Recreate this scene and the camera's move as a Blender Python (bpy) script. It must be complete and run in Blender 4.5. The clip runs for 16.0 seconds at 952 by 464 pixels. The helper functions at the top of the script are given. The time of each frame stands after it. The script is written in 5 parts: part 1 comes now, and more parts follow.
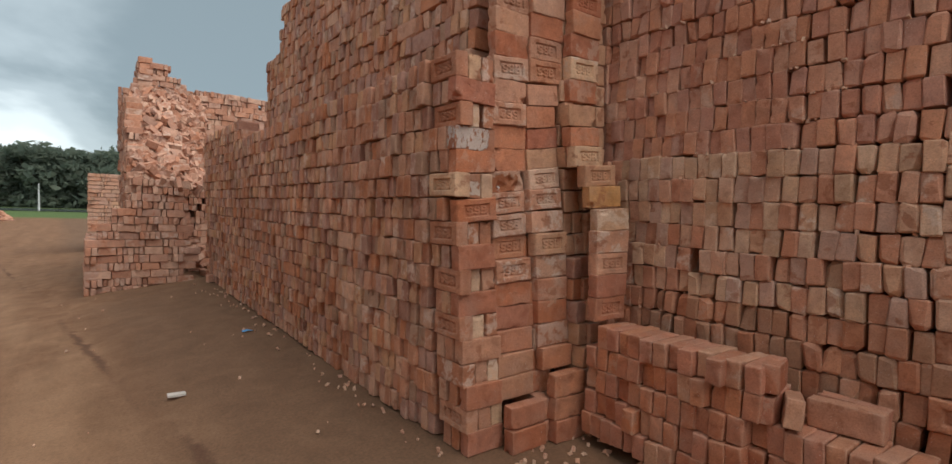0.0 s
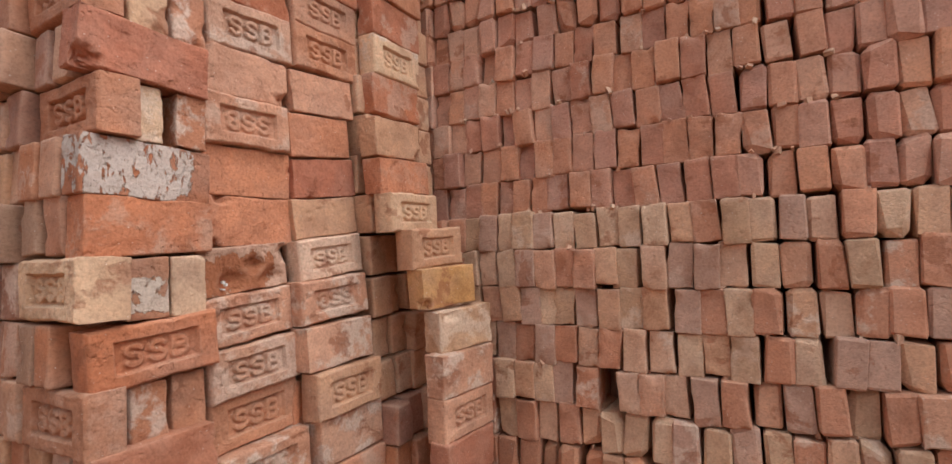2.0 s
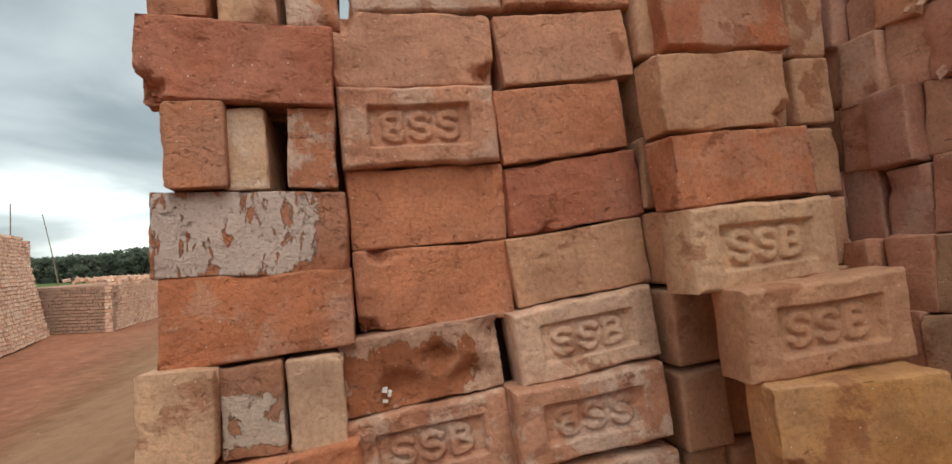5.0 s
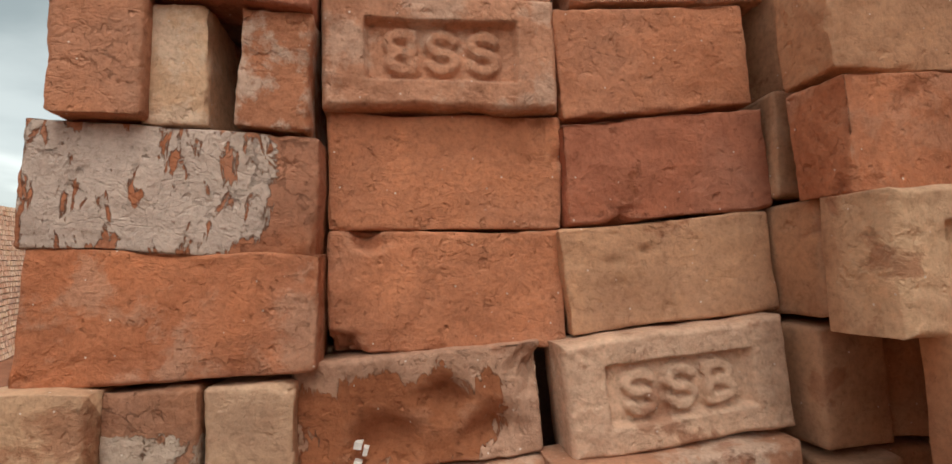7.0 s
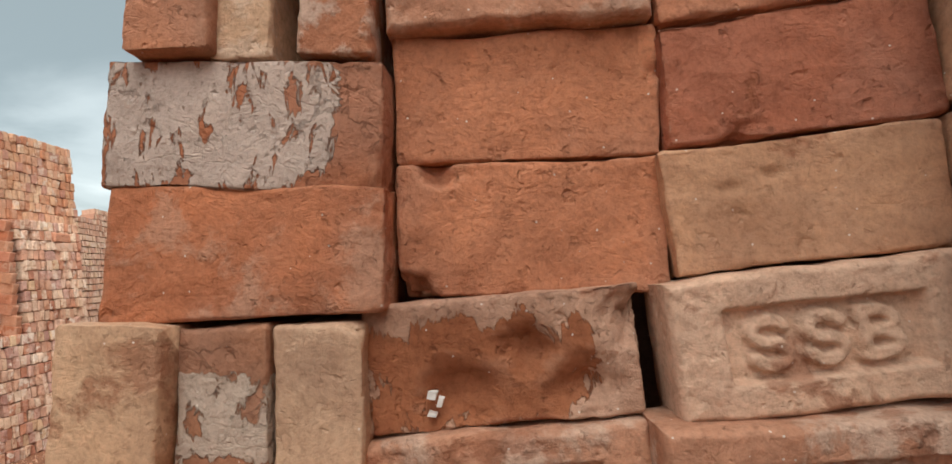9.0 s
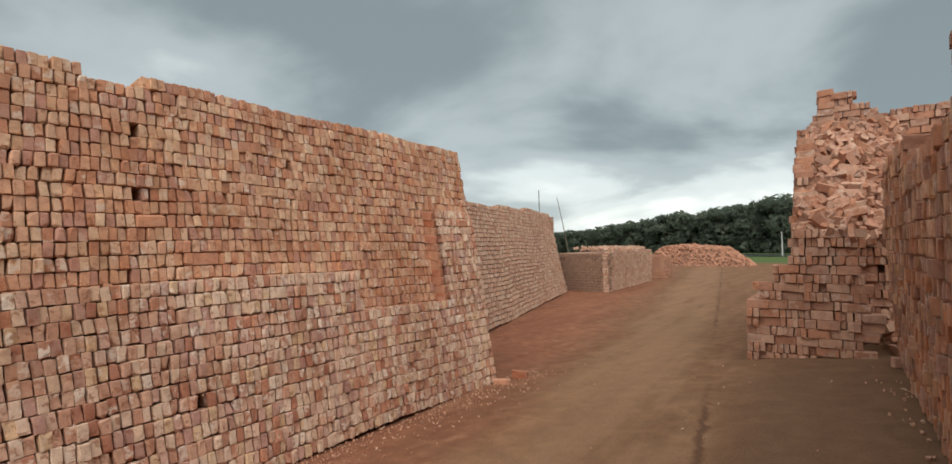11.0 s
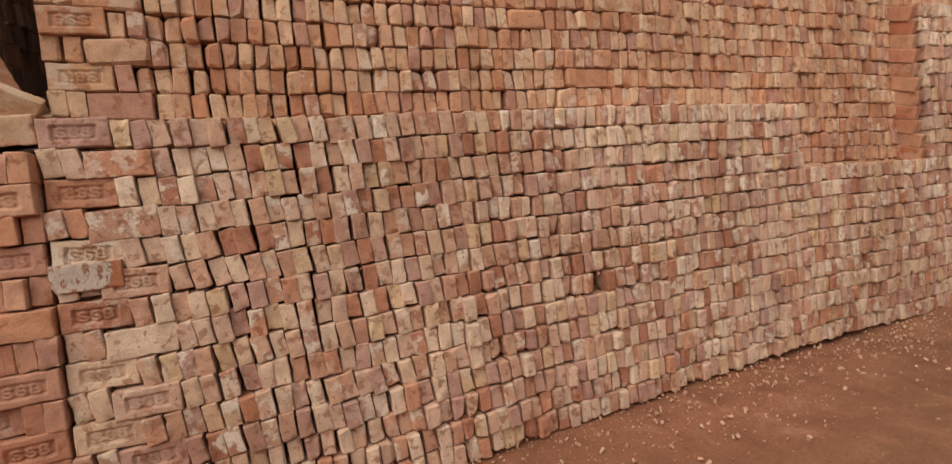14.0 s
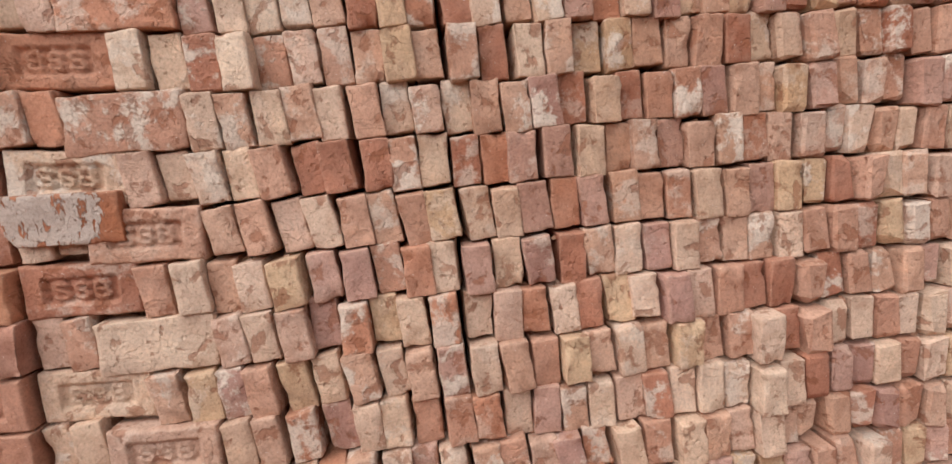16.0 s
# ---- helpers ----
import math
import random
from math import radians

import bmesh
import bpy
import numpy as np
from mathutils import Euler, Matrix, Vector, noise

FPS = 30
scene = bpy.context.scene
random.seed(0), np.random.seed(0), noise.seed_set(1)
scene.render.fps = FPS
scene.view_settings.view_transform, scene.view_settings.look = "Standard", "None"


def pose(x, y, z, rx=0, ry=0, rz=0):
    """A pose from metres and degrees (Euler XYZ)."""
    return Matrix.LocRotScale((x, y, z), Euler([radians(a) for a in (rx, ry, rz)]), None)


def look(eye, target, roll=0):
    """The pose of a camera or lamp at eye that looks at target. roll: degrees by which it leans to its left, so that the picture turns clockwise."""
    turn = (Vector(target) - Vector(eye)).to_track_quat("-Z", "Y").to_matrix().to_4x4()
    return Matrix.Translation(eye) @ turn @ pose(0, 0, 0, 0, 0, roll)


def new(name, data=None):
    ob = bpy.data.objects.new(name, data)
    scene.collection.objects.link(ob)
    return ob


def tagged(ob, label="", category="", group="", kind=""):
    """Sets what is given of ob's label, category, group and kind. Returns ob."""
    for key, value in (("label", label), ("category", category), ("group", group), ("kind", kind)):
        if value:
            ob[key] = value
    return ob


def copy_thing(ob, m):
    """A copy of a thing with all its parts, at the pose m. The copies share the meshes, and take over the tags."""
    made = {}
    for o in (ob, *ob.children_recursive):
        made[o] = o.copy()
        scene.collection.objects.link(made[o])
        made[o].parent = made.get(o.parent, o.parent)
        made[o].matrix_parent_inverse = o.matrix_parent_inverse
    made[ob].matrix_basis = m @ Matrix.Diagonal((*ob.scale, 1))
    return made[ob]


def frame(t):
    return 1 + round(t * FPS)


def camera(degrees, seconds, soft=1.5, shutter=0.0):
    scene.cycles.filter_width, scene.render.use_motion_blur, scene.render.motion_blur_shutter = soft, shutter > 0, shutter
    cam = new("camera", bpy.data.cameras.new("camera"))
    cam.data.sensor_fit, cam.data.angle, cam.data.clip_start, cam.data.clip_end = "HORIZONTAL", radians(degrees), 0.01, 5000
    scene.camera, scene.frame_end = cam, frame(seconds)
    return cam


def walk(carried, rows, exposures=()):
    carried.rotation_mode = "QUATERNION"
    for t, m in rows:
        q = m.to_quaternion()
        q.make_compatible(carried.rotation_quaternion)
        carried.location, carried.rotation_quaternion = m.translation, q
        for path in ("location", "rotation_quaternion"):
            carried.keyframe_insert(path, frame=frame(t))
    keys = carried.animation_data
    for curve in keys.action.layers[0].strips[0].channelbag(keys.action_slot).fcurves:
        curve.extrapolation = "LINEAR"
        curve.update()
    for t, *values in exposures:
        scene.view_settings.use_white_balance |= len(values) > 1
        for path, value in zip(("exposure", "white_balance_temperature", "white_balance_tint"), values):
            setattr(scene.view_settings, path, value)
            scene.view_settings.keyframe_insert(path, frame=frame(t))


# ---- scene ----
cam = camera(86.7, 16.0, soft=1.5)
PATH = [
    (0, (-1.37, -2.004, 1.221), (-0.165, -0.409, 1.146), 2.1),
    (0.5, (-1.17, -1.743, 1.244), (0.297, -0.386, 1.298), -1.1),
    (1, (-0.972, -1.423, 1.311), (0.638, -0.249, 1.481), -3.3),
    (1.5, (-0.774, -1.151, 1.333), (0.995, -0.228, 1.476), -1.4),
    (2, (-0.411, -1.04, 1.377), (1.319, -0.049, 1.531), -1.1),
    (2.5, (-0.162, -0.8, 1.401), (1.406, 0.432, 1.549), -1.1),
    (3, (0.052, -0.647, 1.435), (1.401, 0.821, 1.592), -1.3),
    (3.5, (0.274, -0.585, 1.419), (1.115, 1.229, 1.428), -0.5),
    (4, (0.358, -0.571, 1.437), (0.832, 1.371, 1.38), 0.5),
    (4.5, (0.283, -0.658, 1.526), (0.760, 1.280, 1.616), -2.1),
    (4.7, (0.261, -0.716, 1.543), (0.736, 1.222, 1.651), -2.1),
    (6.8, (0.392, -0.494, 1.533), (0.583, 1.492, 1.658), 2.8),
    (7, (0.335, -0.461, 1.524), (0.607, 1.513, 1.693), 2.4),
    (7.5, (0.319, -0.409, 1.507), (0.621, 1.56, 1.691), 1.3),
    (8, (0.355, -0.328, 1.503), (0.536, 1.658, 1.653), 1.4),
    (8.2, (0.378, -0.313, 1.491), (0.44, 1.675, 1.699), 1.7),
    (10.3, (0.033, -0.582, 1.436), (-0.296, 1.39, 1.48), 0.5),
    (10.5, (-0.111, -0.548, 1.419), (-0.64, 1.381, 1.467), -0.2),
    (11, (-0.44, -0.611, 1.396), (-1.607, 1.012, 1.451), -0.6),
    (11.5, (-0.814, -0.696, 1.363), (-2.212, 0.734, 1.326), 0.6),
    (12, (-1.173, -0.695, 1.273), (-2.794, 0.467, 1.132), -0.7),
    (12.5, (-1.551, -0.577, 1.261), (-3.298, 0.385, 1.118), 0.0),
    (13, (-1.879, -0.57, 1.177), (-3.638, 0.35, 0.936), 0.2),
    (13.5, (-2.175, -0.449, 1.128), (-3.905, 0.466, 0.717), -1.3),
    (14, (-2.487, -0.259, 1.104), (-4.277, 0.506, 0.645), -1.4),
    (14.5, (-2.787, -0.238, 1.016), (-4.603, 0.381, 0.449), 1.9),
    (15, (-3.132, -0.2, 0.981), (-4.93, 0.343, 0.294), 1.1),
    (15.5, (-3.457, -0.08, 0.832), (-5.338, 0.165, 0.201), -3.0),
    (16, (-3.732, -0.159, 0.806), (-5.611, 0.033, 0.149), -2.2),
]
walk(cam, [(t, look(eye, target, roll)) for t, eye, target, roll in PATH],
     exposures=[(0, 0.28, 6300, 10), (1.0, 0.50, 6050, 10), (1.5, 0.82, 6000, 10), (2.0, 1.06, 6050, 10), (2.5, 0.88, 6250, 10), (3.5, 0.86, 6250, 10), (4.5, 0.42, 6500, 10),
                (7.0, 0.53, 6950, 11), (7.5, 0.56, 6950, 11), (8, 0.78, 6750, 10), (10.3, 0.22, 6600, 10), (11, 0.04, 6650, 10), (11.5, -0.26, 6700, 10), (12.5, -0.08, 7000, 10),
                (13.5, 0.13, 7200, 12), (14, 0.12, 7150, 12), (15, 0.40, 6600, 11), (16, 0.50, 6250, 12)])

# ---- light: overcast sky with broken clouds, soft sun ----
import itertools
SUN_UP, SUN_TURN = 54.0, 150.0        # degrees of elevation, degrees clockwise from +y
world = bpy.data.worlds.new("overcast_sky")
scene.world = world
world.use_nodes = True


def link(tree, a, b):
    tree.links.new(a, b)


def build_world(tree):
    n = tree.nodes
    n.clear()
    out = n.new("ShaderNodeOutputWorld")
    back = n.new("ShaderNodeBackground")
    coord = n.new("ShaderNodeTexCoord")
    sky = n.new("ShaderNodeTexSky")
    sky.sky_type, sky.sun_disc = "NISHITA", False
    sky.sun_elevation, sky.sun_rotation = radians(SUN_UP), radians(SUN_TURN)
    # clouds flatten towards the horizon: the direction is divided by its height
    split = n.new("ShaderNodeSeparateXYZ")
    link(tree, coord.outputs["Generated"], split.inputs[0])
    high = n.new("ShaderNodeMath")
    high.operation = "MAXIMUM"
    high.inputs[1].default_value = 0.0
    link(tree, split.outputs[2], high.inputs[0])
    lift = n.new("ShaderNodeMath")
    lift.operation = "ADD"
    lift.inputs[1].default_value = 0.22
    link(tree, high.outputs[0], lift.inputs[0])
    flat = n.new("ShaderNodeVectorMath")
    flat.operation = "DIVIDE"
    link(tree, coord.outputs["Generated"], flat.inputs[0])
    triple = n.new("ShaderNodeCombineXYZ")
    for i in range(3):
        link(tree, lift.outputs[0], triple.inputs[i])
    link(tree, triple.outputs[0], flat.inputs[1])
    place = n.new("ShaderNodeMapping")
    place.inputs["Location"].default_value = (3.1, 0.55, 0.0)
    link(tree, flat.outputs[0], place.inputs[0])
    big = n.new("ShaderNodeTexNoise")
    big.inputs["Scale"].default_value, big.inputs["Detail"].default_value = 0.75, 7.0
    big.inputs["Roughness"].default_value, big.inputs["Distortion"].default_value = 0.48, 0.35
    link(tree, place.outputs[0], big.inputs["Vector"])
    # cover grows with height above the horizon
    rise = n.new("ShaderNodeMapRange")
    rise.inputs["From Min"].default_value, rise.inputs["From Max"].default_value = 0.0, 0.55
    rise.inputs["To Min"].default_value, rise.inputs["To Max"].default_value = 0.055, -0.12
    link(tree, high.outputs[0], rise.inputs[0])
    add = n.new("ShaderNodeMath")
    add.operation = "ADD"
    link(tree, big.outputs["Fac"], add.inputs[0])
    link(tree, rise.outputs[0], add.inputs[1])
    ramp = n.new("ShaderNodeValToRGB")
    r = ramp.color_ramp
    r.interpolation = "EASE"
    r.elements[0].position, r.elements[0].color = 0.36, (0.140, 0.172, 0.180, 1)
    r.elements[1].position, r.elements[1].color = 0.76, (0.68, 0.71, 0.69, 1)
    e = r.elements.new(0.52)
    e.color = (0.265, 0.305, 0.313, 1)
    e = r.elements.new(0.63)
    e.color = (0.43, 0.475, 0.475, 1)
    link(tree, add.outputs[0], ramp.inputs[0])
    dim = n.new("ShaderNodeMixRGB")
    dim.blend_type = "MULTIPLY"
    dim.inputs[0].default_value = 1.0
    dim.inputs[2].default_value = (0.1, 0.1, 0.1, 1)
    link(tree, sky.outputs[0], dim.inputs[1])
    mix = n.new("ShaderNodeMixRGB")
    mix.inputs[0].default_value = 0.93
    link(tree, dim.outputs[0], mix.inputs[1])
    link(tree, ramp.outputs[0], mix.inputs[2])
    link(tree, mix.outputs[0], back.inputs[0])
    back.inputs[1].default_value = 1.75
    link(tree, back.outputs[0], out.inputs[0])


build_world(world.node_tree)
lamp = bpy.data.lights.new("sun", "SUN")
lamp.energy, lamp.angle, lamp.color = 2.95, radians(75), (1.0, 0.95, 0.88)
sun = new("sun", lamp)
el, az = radians(SUN_UP), radians(SUN_TURN)
sun.matrix_world = look((0, 0, 0), (-math.cos(el) * math.sin(az), -math.cos(el) * math.cos(az), -math.sin(el)))


# ---- materials ----
def material(name):
    m = bpy.data.materials.new(name)
    m.use_nodes = True
    t = m.node_tree
    return m, t, t.nodes, t.nodes["Principled BSDF"]


def ramp_node(tree, stops, source, mode="LINEAR"):
    node = tree.nodes.new("ShaderNodeValToRGB")
    r = node.color_ramp
    r.interpolation = mode
    while len(r.elements) < len(stops):
        r.elements.new(0.5)
    for e, (p, c) in zip(r.elements, stops):
        e.position, e.color = p, (*c, 1)
    link(tree, source, node.inputs[0])
    return node


def noise_node(tree, vector, scale, detail=4.0, rough=0.55, distort=0.0):
    node = tree.nodes.new("ShaderNodeTexNoise")
    node.inputs["Scale"].default_value, node.inputs["Detail"].default_value = scale, detail
    node.inputs["Roughness"].default_value, node.inputs["Distortion"].default_value = rough, distort
    link(tree, vector, node.inputs["Vector"])
    return node


def mix_node(tree, fac, a, b, mode="MIX"):
    node = tree.nodes.new("ShaderNodeMixRGB")
    node.blend_type = mode
    for i, v in enumerate((fac, a, b)):
        if isinstance(v, (int, float)):
            node.inputs[i].default_value = v
        elif isinstance(v, tuple):
            node.inputs[i].default_value = (*v, 1)
        else:
            link(tree, v, node.inputs[i])
    return node


def spread(tree, source, low, high):
    node = tree.nodes.new("ShaderNodeMapRange")
    node.inputs["From Min"].default_value, node.inputs["From Max"].default_value = low, high
    link(tree, source, node.inputs[0])
    return node


def math_node(tree, operation, a, b=None, c=None):
    node = tree.nodes.new("ShaderNodeMath")
    node.operation = operation
    for i, v in enumerate((a, b, c)):
        if isinstance(v, (int, float)):
            node.inputs[i].default_value = v
        elif v is not None:
            link(tree, v, node.inputs[i])
    return node.outputs[0]


def clay(name, tones, pale=0.3, pale_tone=(0.62, 0.47, 0.38), grain=1.0, dust=0.25, patch=None, blend="LINEAR", flaking=0.60, crinkle=0.13):
    """Fired clay: one tone a brick out of tones, blotches, pale scum, scorched patches, worn arrises, cracks, grain.
    patch: (x, z, half width, half height, tone) of one ragged patch on the brick's broad face."""
    m, t, n, p = material(name)
    geo, info = n.new("ShaderNodeNewGeometry"), n.new("ShaderNodeObjectInfo")
    pair = n.new("ShaderNodeCombineXYZ")
    link(t, info.outputs["Random"], pair.inputs[0])
    link(t, geo.outputs["Random Per Island"], pair.inputs[1])
    seed = n.new("ShaderNodeTexWhiteNoise")
    seed.noise_dimensions = "3D"
    link(t, pair.outputs[0], seed.inputs["Vector"])
    offset = n.new("ShaderNodeVectorMath")
    offset.operation = "MULTIPLY_ADD"
    offset.inputs[1].default_value = (40, 40, 40)
    link(t, seed.outputs["Color"], offset.inputs[0])
    link(t, geo.outputs["Position"], offset.inputs[2])
    at = offset.outputs[0]
    some = n.new("ShaderNodeSeparateColor")
    link(t, seed.outputs["Color"], some.inputs[0])
    step = 1.0 / len(tones)
    base = ramp_node(t, [(i * step, c) for i, c in enumerate(tones)], seed.outputs["Value"], blend)
    # broad fields where one firing prevails
    field = noise_node(t, geo.outputs["Position"], 1.3, 3.0)
    shade = ramp_node(t, [(0.35, (0.84, 0.76, 0.70)), (0.5, (1, 1, 1)), (0.65, (1.12, 1.13, 1.12))], field.outputs["Fac"])
    col = mix_node(t, 1.0, base.outputs[0], shade.outputs[0], "MULTIPLY")
    blotch = noise_node(t, at, 11.0, 6.0, 0.62, 0.5)
    tint = ramp_node(t, [(0.28, (0.76, 0.68, 0.63)), (0.48, (1.0, 1.0, 1.0)), (0.74, (1.26, 1.24, 1.20))], blotch.outputs["Fac"])
    col = mix_node(t, 1.0, col.outputs[0], tint.outputs[0], "MULTIPLY")
    # grey-pink bloom in soft clouds
    bloom = noise_node(t, at, 6.0, 4.0, 0.55)
    bloom_fac = math_node(t, "MULTIPLY", spread(t, bloom.outputs["Fac"], 0.48, 0.70).outputs[0], 0.32)
    col = mix_node(t, bloom_fac, col.outputs[0], (0.46, 0.29, 0.22))
    # pale salt and lime wash in ragged patches, on some bricks only
    wash = noise_node(t, at, 12.0, 9.0, 0.66, 0.15)
    wash_fac = math_node(t, "MULTIPLY", spread(t, wash.outputs["Fac"], 0.50, 0.56).outputs[0], spread(t, some.outputs[1], 1.0 - pale, 1.0 - pale + 0.35).outputs[0])
    col = mix_node(t, math_node(t, "MULTIPLY", wash_fac, 0.85), col.outputs[0], pale_tone)
    # flaked skin that bares the darker red body
    flake = noise_node(t, at, 9.0 if flaking > 0.58 else 19.0, 7.0, 0.6, 0.3)
    flake_fac = math_node(t, "MULTIPLY", spread(t, flake.outputs["Fac"], flaking, flaking + 0.04).outputs[0], 0.6)
    col = mix_node(t, flake_fac, col.outputs[0], (0.30, 0.105, 0.05))
    # scorched and rain-dark stains
    stain = noise_node(t, at, 5.0, 6.0, 0.6, 1.0)
    stain_fac = math_node(t, "MULTIPLY", spread(t, stain.outputs["Fac"], 0.57, 0.76).outputs[0], 0.36)
    col = mix_node(t, stain_fac, col.outputs[0], (0.13, 0.06, 0.04))
    # shrinkage creases, thin and dark
    squeeze = n.new("ShaderNodeVectorMath")
    squeeze.operation = "MULTIPLY"
    squeeze.inputs[1].default_value = (0.7, 0.8, 1.5)
    link(t, at, squeeze.inputs[0])
    fold = noise_node(t, squeeze.outputs[0], 20.0, 4.0, 0.55, 0.5)
    line = spread(t, math_node(t, "ABSOLUTE", math_node(t, "SUBTRACT", fold.outputs["Fac"], 0.5)), 0.022, 0.0)
    crease = math_node(t, "MULTIPLY", line.outputs[0], spread(t, blotch.outputs["Fac"], 0.46, 0.60).outputs[0])
    col = mix_node(t, math_node(t, "MULTIPLY", crease, 0.55 * crinkle), col.outputs[0], (0.22, 0.095, 0.055))
    relief = flake_fac
    if patch:
        px, pz, rx, rz, tone = patch
        local = n.new("ShaderNodeTexCoord")
        xyz = n.new("ShaderNodeSeparateXYZ")
        link(t, local.outputs["Object"], xyz.inputs[0])
        u = math_node(t, "DIVIDE", math_node(t, "SUBTRACT", xyz.outputs[0], px), rx)
        v = math_node(t, "DIVIDE", math_node(t, "SUBTRACT", xyz.outputs[2], pz), rz)
        r2 = math_node(t, "ADD", math_node(t, "POWER", math_node(t, "ABSOLUTE", u), 3.0), math_node(t, "POWER", math_node(t, "ABSOLUTE", v), 3.0))
        drag = n.new("ShaderNodeVectorMath")
        drag.operation = "MULTIPLY"
        drag.inputs[1].default_value = (1.7, 1.0, 0.6)
        link(t, local.outputs["Object"], drag.inputs[0])
        rag = noise_node(t, drag.outputs[0], 24.0, 9.0, 0.64, 0.5)
        edge = math_node(t, "ADD", r2, math_node(t, "MULTIPLY", math_node(t, "SUBTRACT", rag.outputs["Fac"], 0.5), 4.4))
        inside = n.new("ShaderNodeMapRange")
        inside.inputs["From Min"].default_value, inside.inputs["From Max"].default_value = 1.02, 0.94
        link(t, edge, inside.inputs[0])
        worn_through = noise_node(t, drag.outputs[0], 42.0, 7.0, 0.62, 0.4)
        held = math_node(t, "MULTIPLY", inside.outputs[0], spread(t, worn_through.outputs["Fac"], 0.60, 0.57).outputs[0]) if tone[0] > 0.45 else inside.outputs[0]
        mottled = mix_node(t, 1.0, tone, tint.outputs[0], "MULTIPLY")
        half = mix_node(t, 0.6, tone, mottled.outputs[0])
        col = mix_node(t, math_node(t, "MULTIPLY", held, 0.93), col.outputs[0], half.outputs[0])
        relief = held
    # arrises rub off pale
    worn = spread(t, geo.outputs["Pointiness"], 0.51, 0.60)
    col = mix_node(t, math_node(t, "MULTIPLY", worn.outputs[0], 0.40), col.outputs[0], (0.55, 0.36, 0.26))
    # brick dust lies on what faces up
    up = n.new("ShaderNodeSeparateXYZ")
    link(t, geo.outputs["Normal"], up.inputs[0])
    col = mix_node(t, math_node(t, "MULTIPLY", spread(t, up.outputs[2], 0.5, 1.0).outputs[0], dust), col.outputs[0], (0.42, 0.22, 0.14))
    fine = noise_node(t, at, 150.0, 4.0, 0.7)
    speck = ramp_node(t, [(0.28, (0.76, 0.73, 0.71)), (0.5, (1, 1, 1)), (0.74, (1.16, 1.15, 1.14))], fine.outputs["Fac"])
    col = mix_node(t, 1.0, col.outputs[0], speck.outputs[0], "MULTIPLY")
    # grit holes, dark and small
    grit = noise_node(t, at, 95.0, 5.0, 0.75, 0.4)
    col = mix_node(t, math_node(t, "MULTIPLY", spread(t, grit.outputs["Fac"], 0.34, 0.25).outputs[0], 0.40), col.outputs[0], (0.20, 0.085, 0.045))
    # mica and lime grains
    cells = n.new("ShaderNodeTexVoronoi")
    cells.inputs["Scale"].default_value = 130.0
    link(t, at, cells.inputs["Vector"])
    pick = n.new("ShaderNodeSeparateColor")
    link(t, cells.outputs["Color"], pick.inputs[0])
    grains = math_node(t, "MULTIPLY", math_node(t, "LESS_THAN", cells.outputs["Distance"], 0.13), math_node(t, "GREATER_THAN", pick.outputs[0], 0.90))
    col = mix_node(t, math_node(t, "MULTIPLY", grains, 0.8), col.outputs[0], (0.75, 0.66, 0.58))
    link(t, col.outputs[0], p.inputs["Base Color"])
    p.inputs["Roughness"].default_value = 0.88
    p.inputs["Specular IOR Level"].default_value = 0.28
    # relief: dents, drag marks, cracks, flakes, grain
    mid = noise_node(t, at, 30.0, 9.0, 0.66, 0.25)
    warp = n.new("ShaderNodeVectorMath")
    warp.operation = "MULTIPLY_ADD"
    warp.inputs[1].default_value = (0.05, 0.05, 0.05)
    link(t, mid.outputs["Color"], warp.inputs[0])
    link(t, at, warp.inputs[2])
    net = n.new("ShaderNodeTexVoronoi")
    net.feature = "DISTANCE_TO_EDGE"
    net.inputs["Scale"].default_value = 17.0
    link(t, warp.outputs[0], net.inputs["Vector"])
    crack = math_node(t, "MULTIPLY", spread(t, net.outputs["Distance"], 0.022, 0.0).outputs[0], spread(t, bloom.outputs["Fac"], 0.58, 0.66).outputs[0])
    pits = noise_node(t, at, 60.0, 3.0, 0.5, 0.0)
    height = math_node(t, "MULTIPLY_ADD", fine.outputs["Fac"], 0.26, mid.outputs["Fac"])
    height = math_node(t, "MULTIPLY_ADD", spread(t, grit.outputs["Fac"], 0.40, 0.27).outputs[0], -0.30, height)
    height = math_node(t, "MULTIPLY_ADD", spread(t, pits.outputs["Fac"], 0.36, 0.26).outputs[0], -0.35, height)
    height = math_node(t, "MULTIPLY_ADD", crack, -0.16, height)
    height = math_node(t, "MULTIPLY_ADD", crease, -0.8 * crinkle, height)
    height = math_node(t, "MULTIPLY_ADD", fold.outputs["Fac"], 1.4 * crinkle, height)
    height = math_node(t, "MULTIPLY_ADD", relief, 0.5 if patch else -0.4, height)
    height = math_node(t, "MULTIPLY_ADD", wash_fac, 0.15, height)
    bump = n.new("ShaderNodeBump")
    bump.inputs["Strength"].default_value = min(1.0, 0.68 * grain)
    bump.inputs["Distance"].default_value = 0.0055 * max(1.0, grain / 1.3)
    link(t, height, bump.inputs["Height"])
    link(t, bump.outputs[0], p.inputs["Normal"])
    return m


